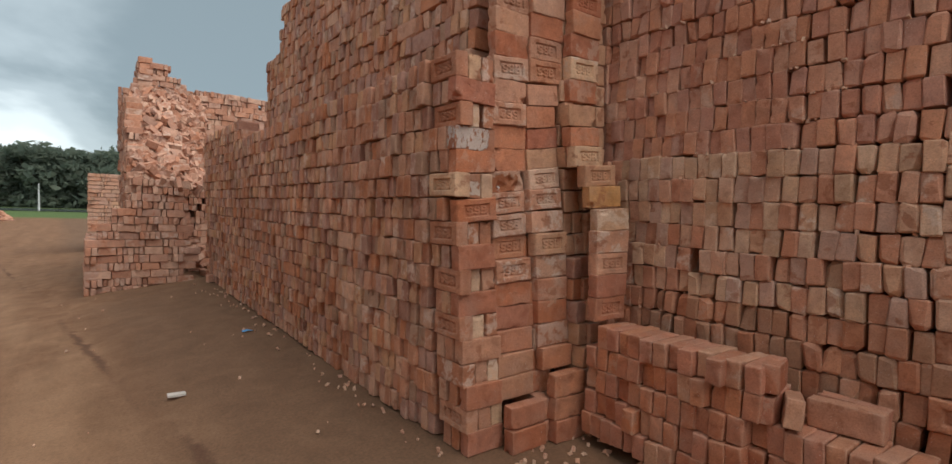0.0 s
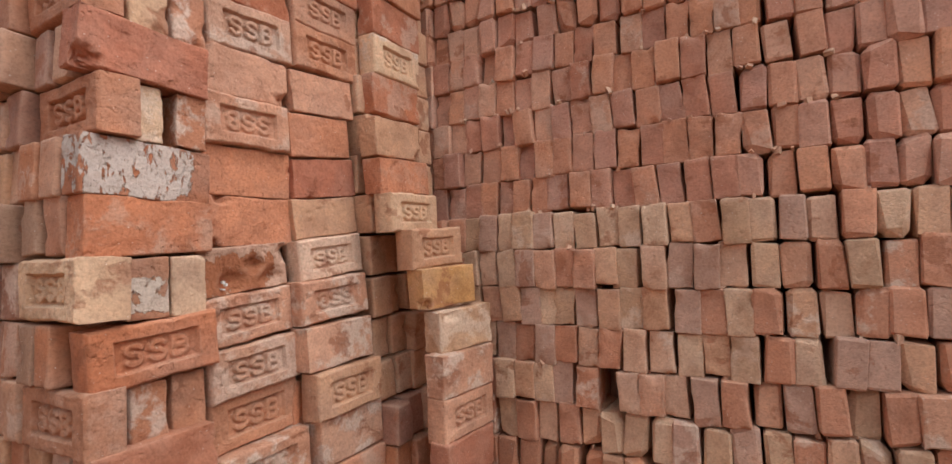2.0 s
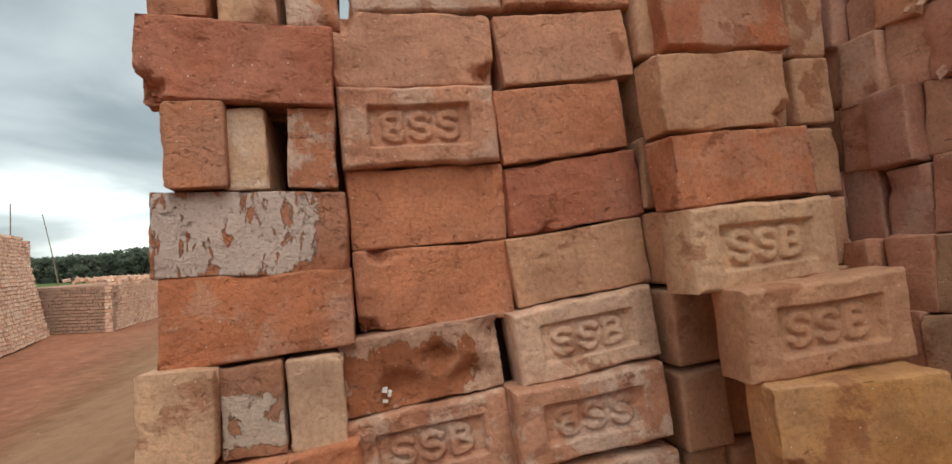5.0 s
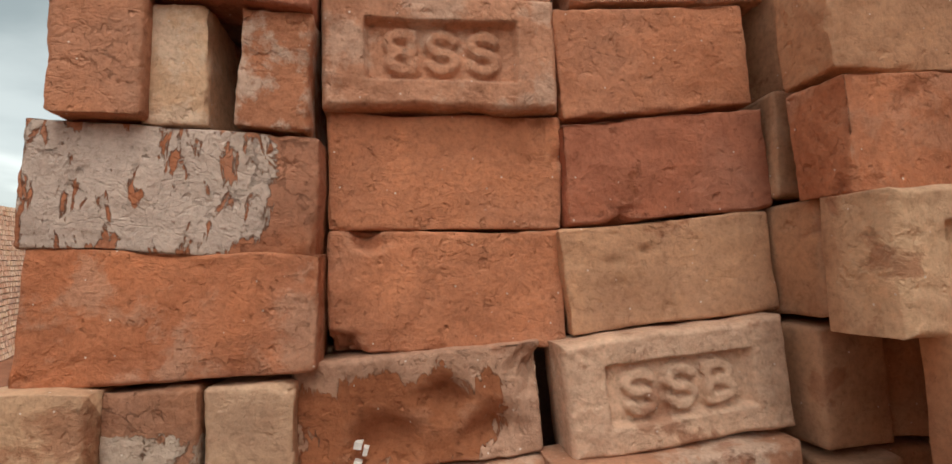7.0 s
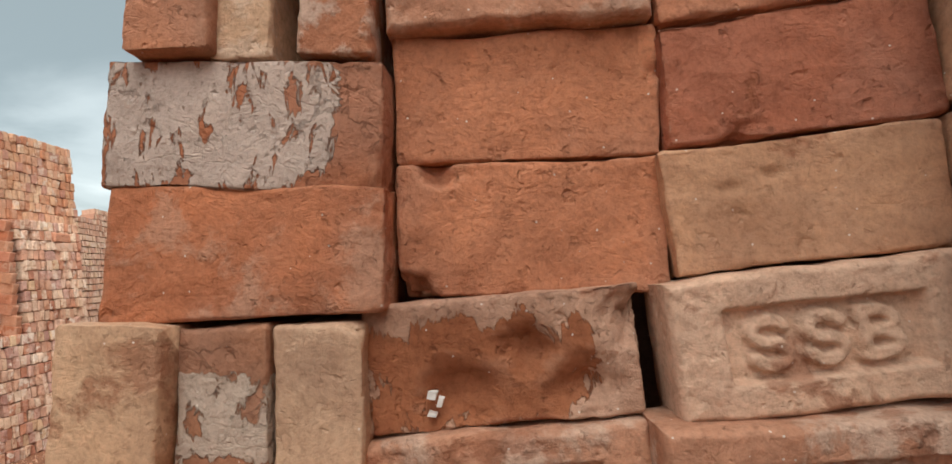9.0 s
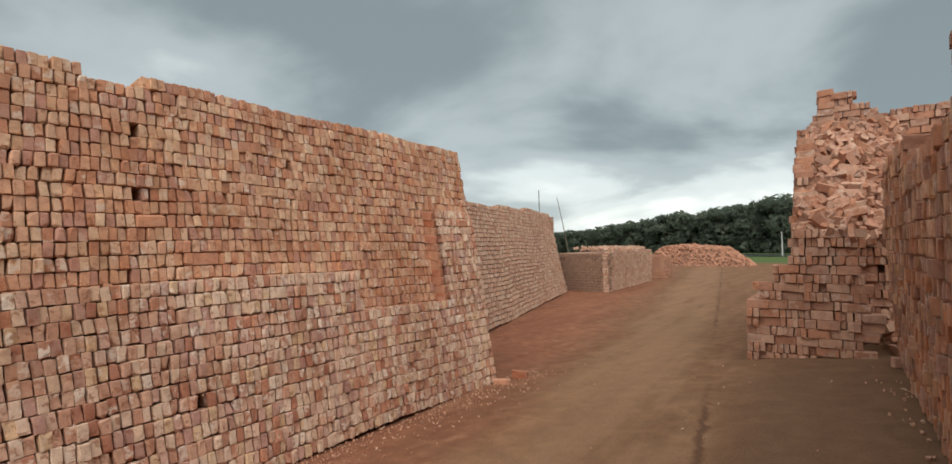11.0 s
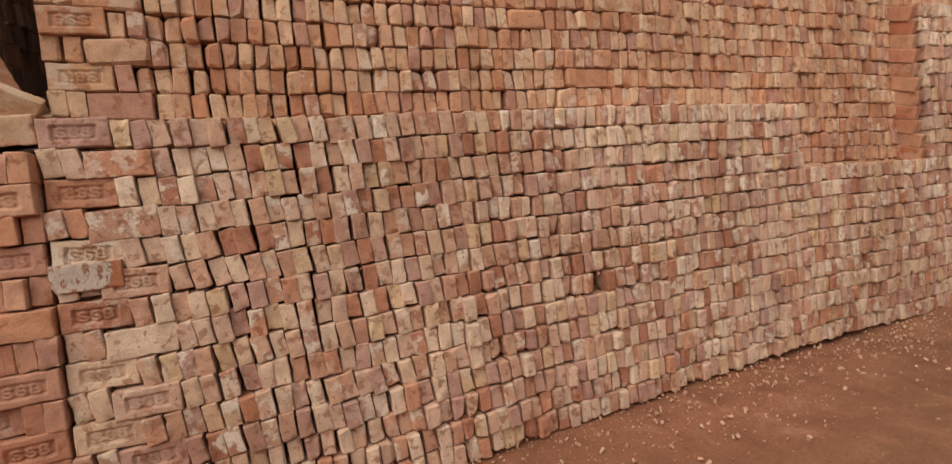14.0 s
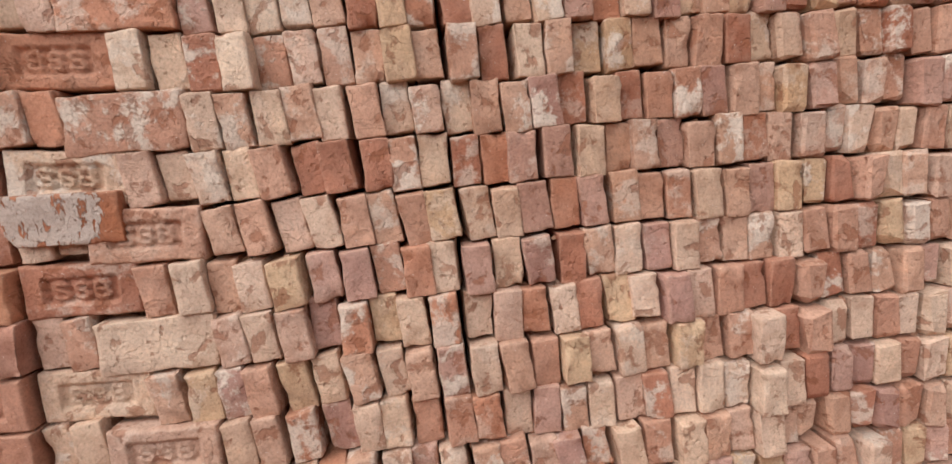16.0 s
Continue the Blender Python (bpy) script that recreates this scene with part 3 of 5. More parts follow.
def stamped_brick(name, seed, mat, nx=80, nz=40, wear=0.0):
    """A brick whose broad face carries the maker's pressed panel with raised relief shapes."""
    rng = np.random.default_rng(seed)
    half = np.array((L, W, H)) / 2
    u = np.sin(np.linspace(-1, 1, nx) * math.pi / 2 * 0.9) / math.sin(math.pi / 2 * 0.9)
    v = np.sin(np.linspace(-1, 1, nz) * math.pi / 2 * 0.8) / math.sin(math.pi / 2 * 0.8)
    X, Z = np.meshgrid(u * half[0], v * half[2], indexing="ij")
    flat = np.stack([X.ravel(), Z.ravel()], 1)
    a, b = STROKES
    ab = b - a
    along = np.clip(((flat[:, None] - a) * ab).sum(2) / np.maximum((ab * ab).sum(1), 1e-12), 0, 1)
    gap = np.linalg.norm(flat[:, None] - (a + along[..., None] * ab), axis=2).min(1).reshape(X.shape)
    inside = np.minimum(0.079 - np.abs(X), 0.030 - np.abs(Z))
    depth = np.clip(inside / (0.0030 if nx > 100 else 0.006), 0, 1)
    depth = depth * depth * (3 - 2 * depth) * 0.0115
    rib = np.clip((0.0062 - gap) / 0.0016, 0, 1) * 0.0098 * (1 - wear)
    edge = np.minimum(half[0] - np.abs(X), half[2] - np.abs(Z))
    roundness = 0.006 * (1 - np.clip(edge / 0.006, 0, 1)) ** 2
    shift = Vector(rng.uniform(-50, 50, 3))
    rough = np.empty(X.shape)
    for i in range(nx):
        for j in range(nz):
            p = Vector((X[i, j], 0, Z[i, j]))
            rough[i, j] = 0.0022 * noise.noise(p * 24 + shift) + 0.0012 * noise.noise(p * 70 + shift) + 0.0006 * noise.noise(p * 160 + shift)
    Y = half[1] - depth + np.minimum(rib, depth * 0.85) - roundness + rough
    wob = 0.004 * np.sin(X * 37 + shift.x) + 0.002 * np.sin(X * 110 + shift.y)
    points = [(X[i, j], Y[i, j], Z[i, j] * (1 + wob[i, j] * 6)) for i in range(nx) for j in range(nz)]
    faces = [(i * nz + j, i * nz + j + 1, (i + 1) * nz + j + 1, (i + 1) * nz + j) for i in range(nx - 1) for j in range(nz - 1)]
    # the body behind the face
    rim = [i * nz for i in range(nx)] + [(nx - 1) * nz + j for j in range(1, nz)] + [i * nz + nz - 1 for i in range(nx - 2, -1, -1)] + [j for j in range(nz - 2, 0, -1)]
    last = rim
    for back in (0.35, -0.3, -0.93, -1.0):
        ring = []
        for i in rim:
            x, y, z = points[i]
            k = 1.0 if back > -1 else 0.965
            s = Vector((x, back, z))
            ring.append(len(points))
            points.append((x * k + 0.0015 * noise.noise(s * 40 + shift), back * half[1], z * k + 0.002 * noise.noise(s * 30 + shift)))
        count = len(rim)
        for i in range(count):
            j = (i + 1) % count
            faces.append((last[j], last[i], ring[i], ring[j]))
        last = ring
    faces.append(tuple(last))
    me = mesh_of(name, points, faces, mat, True)
    bm = bmesh.new()
    bm.from_mesh(me)
    bmesh.ops.recalc_face_normals(bm, faces=bm.faces[:])
    bm.to_mesh(me)
    bm.free()
    return me


RNG = np.random.default_rng(7)
PLAIN = {}


def plain_meshes(mat, count=16, cuts=6, warp=0.0):
    """Worn bricks shared by the single bricks of one clay."""
    if mat.name not in PLAIN:
        PLAIN[mat.name] = [fine_brick("brick", 300 + i, mat, 2 + i % 5 + int(2 * warp), cuts, warp, 0.0030) for i in range(count)]
    return PLAIN[mat.name]


STAMPED = {}


def stamped_meshes(mat, fine):
    key = (mat.name, fine)
    if key not in STAMPED:
        STAMPED[key] = [stamped_brick("stamped_brick", 50 + i, mat, *((132, 64) if fine else (60, 30)), wear=w) for i, w in enumerate((0.0, 0.15, 0.4))]
    return STAMPED[key]


FINE = {}


def fine_meshes(mat, count=7):
    if mat.name not in FINE:
        FINE[mat.name] = [fine_brick("brick", 100 + i, mat, 3 + i % 3, warp=0.28) for i in range(count)]
    return FINE[mat.name]


def shaped_brick(name, seed, mat, dims, wedge=0.0, skew=0.0, chips=(), ragged=1.0, holes=(), cuts=38):
    """A brick for the closest views: crisp ragged arrises, dents, pits and broken corners.
    wedge: how much taller its +x end is; skew: lean of its short ends; chips: (x, z, reach) on the broad face, in halves of the brick; holes: the same."""
    rng = np.random.default_rng(seed)
    bm = bmesh.new()
    bmesh.ops.create_cube(bm, size=2.0)
    bmesh.ops.subdivide_edges(bm, edges=bm.edges[:], cuts=cuts, use_grid_fill=True)
    half = Vector(dims) / 2
    shift = Vector(rng.uniform(-50, 50, 3))
    spots = [(Vector((cx * half.x, half.y, cz * half.z)), reach) for cx, cz, reach in chips]
    pits = [(Vector((cx * half.x, 0, cz * half.z)), reach) for cx, cz, reach in holes]
    for v in bm.verts:
        u = [sharp_remap(c) for c in v.co]
        p = Vector((u[0] * half.x, u[1] * half.y, u[2] * half.z))
        # the arris wears by an amount that wanders along it
        bite = noise.noise(p * 42 + shift)
        r = 0.0026 + 0.0012 * noise.noise(p * 20 - shift) + ragged * 0.0075 * max(0.0, bite - 0.12) + ragged * 0.0035 * max(0.0, noise.noise(p * 110 + shift) - 0.1)
        q = Vector([max(-h + r, min(h - r, c)) for c, h in zip(p, half)])
        d = p - q
        if d.length > 1e-9:
            p = q + d.normalized() * r
        k = max(range(3), key=lambda i: abs(u[i]))
        way = Vector((0, 0, 0))
        way[k] = 1 if u[k] > 0 else -1
        rough = 0.0026 * noise.noise(p * 13 + shift) + 0.0013 * noise.noise(p * 45 + shift) + 0.0008 * noise.noise(p * 125 + shift)
        # shallow pits where grit fell out
        rough -= 0.0030 * max(0.0, noise.noise(p * 75 - shift) - 0.42)
        p += way * rough + 0.0042 * noise.noise_vector(p * 9 - shift)
        for c, reach in spots:
            gap = (p - c).length + 0.010 * noise.noise(p * 45 + shift) + 0.006 * noise.noise(p * 120 + shift)
            if gap < reach:
                p.y -= (reach - gap) * 0.75
                p.x -= math.copysign(min(abs(p.x), (reach - gap) * 0.35), c.x) if abs(c.x) > 0.7 * half.x else 0
                p.z -= math.copysign(min(abs(p.z), (reach - gap) * 0.35), c.z) if abs(c.z) > 0.7 * half.z else 0
        for c, reach in pits:
            if p.y > 0:
                gap = math.hypot(p.x - c.x, 1.6 * (p.z - c.z) + 0.5 * (p.x - c.x))
                p.y -= 0.009 * max(0.0, 1 - gap / reach)
        p.z += p.z * wedge * p.x / half.x
        p.x += skew * p.z
        v.co = p
    me = bpy.data.meshes.new(name)
    bm.to_mesh(me)
    bm.free()
    me.polygons.foreach_set("use_smooth", [True] * len(me.polygons))
    me.materials.append(mat)
    return me


def stack_at(place, label, name="brick_stack", category="brick stack"):
    ob = new(name)
    ob.location = place
    ob.empty_display_size = 0.2
    return tagged(ob, label, category)


def put_piece(stack, mesh, m, name="brick", label=""):
    ob = new(name, mesh)
    ob.parent = stack
    ob.matrix_basis = Matrix.Translation(-stack.location) @ m
    return tagged(ob, label)


class Course:
    """Collects the bricks of one stack: those near the walk become parts, the rest one joined part."""

    def __init__(self, stack, mat, near, seed, most=300, far=False, slim=1.01, warp=0.0, tall=1.0):
        self.far, self.slim, self.warp, self.tall = far, slim, warp, tall
        self.stack, self.mat, self.near, self.most = stack, mat, near, most
        self.rng = np.random.default_rng(seed)
        self.singles, self.rest, self.stamped = [], [], []

    def brick(self, m, dims=(L, W, H)):
        if dims == (L, W, H) and len(self.singles) < self.most and self.near(m.translation):
            self.singles.append(m)
        else:
            self.rest.append((m, dims))

    def stamp(self, m):
        self.stamped.append(m)

    def finish(self, fine=False):
        pool = plain_meshes(self.mat, cuts=8 if self.warp else 6, warp=self.warp)
        for m in self.singles:
            size = self.rng.normal(1.01, 0.02, 3) * (1, self.slim / 1.01, self.tall)
            turn = Matrix.Diagonal((self.rng.choice((-1, 1)), self.rng.choice((-1, 1)), 1, 1))
            if turn.determinant() < 0:
                turn = Matrix.Identity(4)
            put_piece(self.stack, pool[self.rng.integers(len(pool))], m @ turn @ Matrix.Diagonal((*size, 1)))
        marks = stamped_meshes(self.mat, fine)
        for m in self.stamped:
            put_piece(self.stack, marks[self.rng.integers(len(marks))], m @ Matrix.Diagonal((1.0, 1.0, 1.035, 1)), "stamped_brick", "brick with a pressed maker's panel")
        if self.rest:
            points, faces = [], []
            for k, (m, dims) in enumerate(self.rest):
                a = np.array(m)
                if self.far:
                    p = (FAR_AT + self.rng.normal(0, 0.035, (8, 3))) * np.array(dims) * (1, 0.90, 0.87) / 2
                else:
                    p = brick_points(self.rng, (dims[0], dims[1] * self.slim * 0.975, dims[2] * self.tall * 0.99), 1.0 + self.warp)
                points.append(p @ a[:3, :3].T + a[:3, 3] - np.array(self.stack.location))
                faces += [[i + len(p) * k for i in f] for f in (FAR_FACES if self.far else BOX_FACES)]
            ob = new("infill", mesh_of("infill", np.concatenate(points).tolist(), faces, self.mat))
            ob.parent = self.stack
            tagged(ob, kind="stuff")


def wavy(s, z, seed, size):
    return size * (noise.noise(Vector((s * 0.55, z * 0.5, seed))) + 0.5 * noise.noise(Vector((s * 1.6, z * 0.3, seed + 9))))


def course_wall(c, start, turn, length, z0, top, inset=lambda s, z: 0.0, h=0.118, seed=0, wave=0.02, gap=0.004, missing=0.004,
                quoin="", stamp=0.6, far_quoin="", stretch=0.02, rough=0.010, side=-1, pitch=0.0690, floor=None, lay=0.0, tip=lambda s: 0.0):
    """Courses of bricks on edge, their ends outward, along a line that starts at start and runs turn degrees from +x.
    side -1: the face looks to the right of that line. quoin: the ends' bond."""
    d = Vector((math.cos(radians(turn)), math.sin(radians(turn)), 0))
    n = Vector((d.y, -d.x, 0)) * -side
    up = Vector((0, 0, 1))
    back = Matrix.Rotation(radians(lay), 4, n.cross(up))
    rng = c.rng
    k, z = 0, z0
    while z < 8:
        s, lean = 0.0, 0.0
        plan = []
        if quoin:
            plan = ["F", "H"] if k % 2 == 0 else ["H", "H", "F"]
        tail = length - (0.25 if far_quoin and k % 2 == 0 else 0.0)
        alive = False
        while s < length:
            kind = plan.pop(0) if plan else ("F" if far_quoin and s >= tail - 0.04 else ("S" if rng.random() < stretch else "H"))
            wide = (L + 0.006 if kind != "H" else pitch * rng.normal(1, 0.045)) + abs(rng.normal(0, gap * 0.5))
            mid = s + wide / 2
            s += wide
            if z + 0.5 * h > top(mid):
                continue
            alive = True
            if floor and z < floor(mid):
                continue
            if kind == "H" and rng.random() < missing:
                continue
            lean = 0.7 * lean + rng.normal(0, 1.35)
            zz = z + h / 2 + wavy(mid, z, seed, wave)
            out = rng.normal(0, rough) - inset(mid, z) + wavy(mid, z, seed + 30, wave)
            if kind == "H":
                place = Vector(start) + d * mid + n * (out - L / 2)
                m = Matrix.Translation((place.x, place.y, zz)) @ back @ frame_of(n, up.cross(n), (0, 0, 0)) @ pose(0, 0, 0, lean + tip(mid), rng.normal(0, 1.0), rng.normal(0, 1.9))
                c.brick(m)
            else:
                place = Vector(start) + d * mid + n * (out - W / 2)
                zz += math.sin(radians(lay)) * (L - W) / 2
                m = Matrix.Translation((place.x, place.y, zz)) @ back @ frame_of(n.cross(up), n, (0, 0, 0)) @ pose(0, 0, 0, rng.normal(0, 0.8), rng.normal(0, 1.0), rng.normal(0, 0.8))
                c.rest.append((Matrix.Translation(-n * (W + 0.012)) @ m, (L, W, H)))
                if rng.random() < stamp and kind == "F":
                    if rng.random() < 0.3:
                        m = m @ pose(0, 0, 0, 0, 180, 0)
                    c.stamp(m)
                else:
                    c.brick(m)
        if not alive:
            break
        k, z = k + 1, z + h


def core(stack, outline, z0, z1, name="core", lean=(0, 0)):
    """The inside of a stack as one block, dark to paint gap shade."""
    bm = bmesh.new()
    low = [bm.verts.new((x - stack.location.x, y - stack.location.y, z0 - stack.location.z)) for x, y in outline]
    high = [bm.verts.new((x + lean[0] - stack.location.x, y + lean[1] - stack.location.y, z1 - stack.location.z)) for x, y in outline]
    bm.faces.new(low[::-1])
    bm.faces.new(high)
    for i in range(len(outline)):
        j = (i + 1) % len(outline)
        bm.faces.new((low[i], low[j], high[j], high[i]))
    bmesh.ops.recalc_face_normals(bm, faces=bm.faces[:])
    me = bpy.data.meshes.new(name)
    bm.to_mesh(me)
    bm.free()
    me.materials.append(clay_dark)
    ob = new(name, me)
    ob.parent = stack
    return ob


# ---- ground ----
def ground_height(x, y):
    cross = max(-0.65, min(0.0, 0.137 * x))
    far = min(1.0, max(0.0, (y - 11.0) / 18.0))
    return cross * (1 - far) - 0.65 * far


def build_ground():
    xs = np.concatenate([[-3000, -900, -300, -120, -60, -35, -22, -15, -11], np.linspace(-9, 3, 150), [5, 9, 16, 30, 60, 150, 400, 1200, 3000]])
    ys = np.concatenate([[-3000, -800, -200, -60, -20, -9], np.linspace(-5, 14, 210), np.linspace(15, 60, 50), [70, 85, 100, 130, 200, 500, 1500, 4000]])
    pts = []
    for y in ys:
        for x in xs:
            z = ground_height(x, y)
            if -14 < x < 10 and -9 < y < 70:
                p = Vector((x, y, 0))
                z += 0.018 * noise.noise(p * 0.9) + 0.006 * noise.noise(p * 2.7) + 0.003 * noise.noise(p * 6.0)
                # wheel ruts of the lane
                for lane in (-1.35, -2.75):
                    z -= 0.022 * math.exp(-((x - lane + 0.13 * (y - 3) - 0.15 * math.sin(y * 0.4)) / 0.16) ** 2)
            pts.append((x, y, z - 0.01))
    nx = len(xs)
    faces = [(j * nx + i, j * nx + i + 1, (j + 1) * nx + i + 1, (j + 1) * nx + i) for j in range(len(ys) - 1) for i in range(nx - 1)]
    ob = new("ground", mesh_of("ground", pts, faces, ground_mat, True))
    tagged(ob, "trodden red-brown earth yard with brick dust and wheel ruts", "ground", kind="structure")


build_ground()

# ---- the stack beside the lane, with its stepped end ----
stack_a = stack_at((1.2, 3.0, 0.0), "tall stack of red-brown fired bricks on edge with a stepped end")
ca = Course(stack_a, clay_mixed, lambda p: p.y < 1.6, 11, 300)
HA = 0.118


def lean_a(z):
    return 0.10 * max(0.0, 1 - z / 1.4)


course_wall(ca, (0, 0.262, 0), 90, 6.75, 0.0, lambda s: 2.06 if s < 4.3 else 2.3, lambda s, z: lean_a(z), HA, 1.0, 0.018, side=1, rough=0.014, missing=0.002, stretch=0.006)
course_wall(ca, (0.27, 0.262, 0), 90, 4.2, 2.0, lambda s: 3.75 if s < 3.2 else (3.4 if s < 3.7 else 2.95), lambda s, z: 0.0, HA, 2.0, 0.02, side=1)
core(stack_a, [(0.35, 0.27), (1.6, 0.27), (1.6, 6.9), (0.35, 6.9)], 0.0, 2.0)
core(stack_a, [(0.47, 0.27), (1.6, 0.27), (1.6, 4.2), (0.47, 4.2)], 2.0, 2.9)
core(stack_a, [(0.47, 0.27), (1.6, 0.27), (1.6, 3.4), (0.47, 3.4)], 2.9, 3.6)


def end_pose(x, y, z, rise, turn, rng):
    """The pose of a brick of the stepped end; its courses rise by a few degrees away from the corner."""
    return pose(x, y, z, 0, -rise, 0) @ pose(0, 0, 0, rng.normal(0, 0.9), rng.normal(0, 0.7), turn + rng.normal(0, 1.2))


def end_brick(kind, x0, y, z, mat, rise=0.0, rng=ca.rng):
    """One brick of the stepped end: P plain stretcher, F and R stamped (R upside down), X broken."""
    m = end_pose(x0 + L / 2, y + W / 2 + rng.normal(0, 0.009), z + H / 2 + L / 2 * math.sin(radians(rise)), rise, 180, rng)
    m = m @ Matrix.Diagonal((rng.normal(0.985, 0.012), 1, rng.normal(1.072, 0.010), 1))
    if kind in "FR":
        marks = stamped_meshes(mat, True)
        if kind == "R":
            m = m @ pose(0, 0, 0, 0, 180, 0)
        put_piece(stack_a, marks[rng.integers(len(marks))], m, "stamped_brick", "brick with a pressed maker's panel")
    else:
        pool = fine_meshes(mat)
        put_piece(stack_a, pool[5 if kind == "X" else rng.integers(len(pool))], m)


def end_header(x0, y, z, mat, stamped=False, rise=0.0, rng=ca.rng, inner=False):
    m = end_pose(x0 + W / 2, y + L / 2 + rng.normal(0, 0.010), z + H / 2 + W / 2 * math.sin(radians(rise)), rise + rng.normal(0, 1.4), 90, rng)
    m = m @ Matrix.Diagonal((1, rng.normal(1.15, 0.05), rng.normal(1.035, 0.012), 1))
    if stamped:
        marks = stamped_meshes(mat, True)
        put_piece(stack_a, marks[rng.integers(len(marks))], m, "stamped_brick", "brick with a pressed maker's panel")
    else:
        pool = plain_meshes(mat) if inner else fine_meshes(mat)
        put_piece(stack_a, pool[rng.integers(len(pool))], m)


def stepped_end():
    rng = ca.rng
    # corner column: stretchers and triple headers take turns
    corner = "PHPHPHPHPHFHPWHPH"
    for k, kind in enumerate(corner):
        if 10 <= k <= 15:
            continue
        z = k * 0.1176
        foot = max(0, 1 - z / 1.3)
        x, y = 0.115 * foot, 0.012 - 0.05 * foot
        if kind == "H":
            for i in range(3):
                end_header(x + 0.002 + i * 0.0855, y + (0.012 if i else 0), z + 0.002 * i, (clay_flaked, clay_flaked, clay_cream)[(i + k // 4) % 3 if i else 0], i == 0 and k not in (3, 14), 1.5)
        else:
            end_brick("P" if kind == "W" else kind, x + 0.002, y, z, clay_white if kind == "W" else clay_red, 1.6)
            # behind it the ends of two more bricks show on the long side
            for i in range(2):
                put_piece(stack_a, plain_meshes(clay_mixed)[rng.integers(16)],
                          pose(x + L / 2 + rng.normal(0.004, 0.006), y + 0.118 + 0.080 * i, z + H / 2, rng.normal(0, 1.5), 0, rng.normal(0, 1.5)))
    # second and third columns fan out towards their feet
    second = "PPPPPPPFFFFXPPRPFPPFPPFPFPP"
    third = "PPPPPPPPFPRFPPPPFFPPFPPFPPP"
    for k, kind in enumerate(second):
        if 9 <= k <= 15:
            continue
        z = k * (0.1230 if k < 9 else 0.1201)
        foot = max(0, 1 - z / 1.5)
        x, y = 0.254 + 0.07 * foot, 0.045 - 0.09 * foot - (0.09 if k < 2 else 0)
        end_brick(kind, x, y, z, clay_broken if kind == "X" else clay_flaked if kind in "FR" else clay_red, 4.6 * (1 - foot))
        if z < 1.3:
            end_header(x + 0.228, y + 0.014, z, clay_red, inner=True)
    for k, kind in enumerate(third):
        if 8 <= k <= 15:
            continue
        z = k * (0.1255 if k < 8 else 0.1217)
        foot = max(0, 1 - z / 1.5)
        x, y = 0.491 + 0.11 * foot, 0.035 - 0.14 * foot - (0.07 if k < 3 else 0)
        end_brick(kind, x, y, z, clay_flaked if kind in "FR" or k % 3 == 1 else clay_red, 6.0 * (1 - foot) * (1 if k < 13 else 0.6))
    # packing behind the feet of the fanned columns
    for k in range(7):
        for i in range(2):
            end_header(0.555 + 0.07 * i, 0.0 - 0.03 * i, k * 0.1195, clay_mixed, inner=True)
    # fourth column: headers with a stretcher before them that steps forward lower down
    fourth = "PPPPPFPFPXPFFPPPFPPFPPFPPP"
    for k, kind in enumerate(fourth):
        z = k * 0.1247
        foot = max(0, 1 - z / 1.5)
        x0 = 0.720 + 0.12 * foot
        front = 0.0 - 0.20 * foot if k < 8 else -0.008 * (13 - k)
        for i in range(5):
            end_header(x0 + 0.012 + 0.0735 * i, front, z + 0.006 * i, clay_tan if k > 7 else clay_mixed, False, 4.5 * (1 - foot), inner=True)
        if k > 4 and not 7 <= k <= 14:
            end_brick(kind, 0.742 if k < 13 else 0.735, -0.285 if k < 13 else -0.035, z + (0.048 if k < 13 else 0), clay_cream if k == 16 else clay_red, 4.0 * (1 - foot))


def face_brick(x, y, z, tilt, yaw, wide, high, mat, seed, stamp="", **form):
    """One brick of the close-view part of the end, by the middle of its broad face. stamp: F upright, R upside down."""
    m = pose(x, y, z, 0, -tilt, 0) @ pose(0, 0, 0, 0, 0, 180 - yaw) @ Matrix.Translation((0, -W / 2, 0))
    if stamp:
        if stamp == "R":
            m = m @ pose(0, 0, 0, 0, 180, 0)
        marks = stamped_meshes(mat, True)
        put_piece(stack_a, marks[seed % len(marks)], m @ Matrix.Diagonal((wide / L, 1, high / H, 1)), "stamped_brick", "brick with a pressed maker's panel")
    else:
        put_piece(stack_a, shaped_brick("brick", seed, mat, (wide, W, high), **form), m)


def face_header(x, y, z, tilt, wide, high, mat, seed, stamped=False, **form):
    """The same for a brick whose narrow end looks out."""
    m = pose(x, y + L / 2, z, 0, -tilt, 0) @ pose(0, 0, 0, 0, 0, 90)
    if stamped:
        put_piece(stack_a, stamped_meshes(mat, True)[seed % 3], m @ Matrix.Diagonal((1, wide / W, high / H, 1)), "stamped_brick", "brick with a pressed maker's panel")
    else:
        put_piece(stack_a, shaped_brick("brick", seed, mat, (L, wide, high), cuts=24, **form), m)


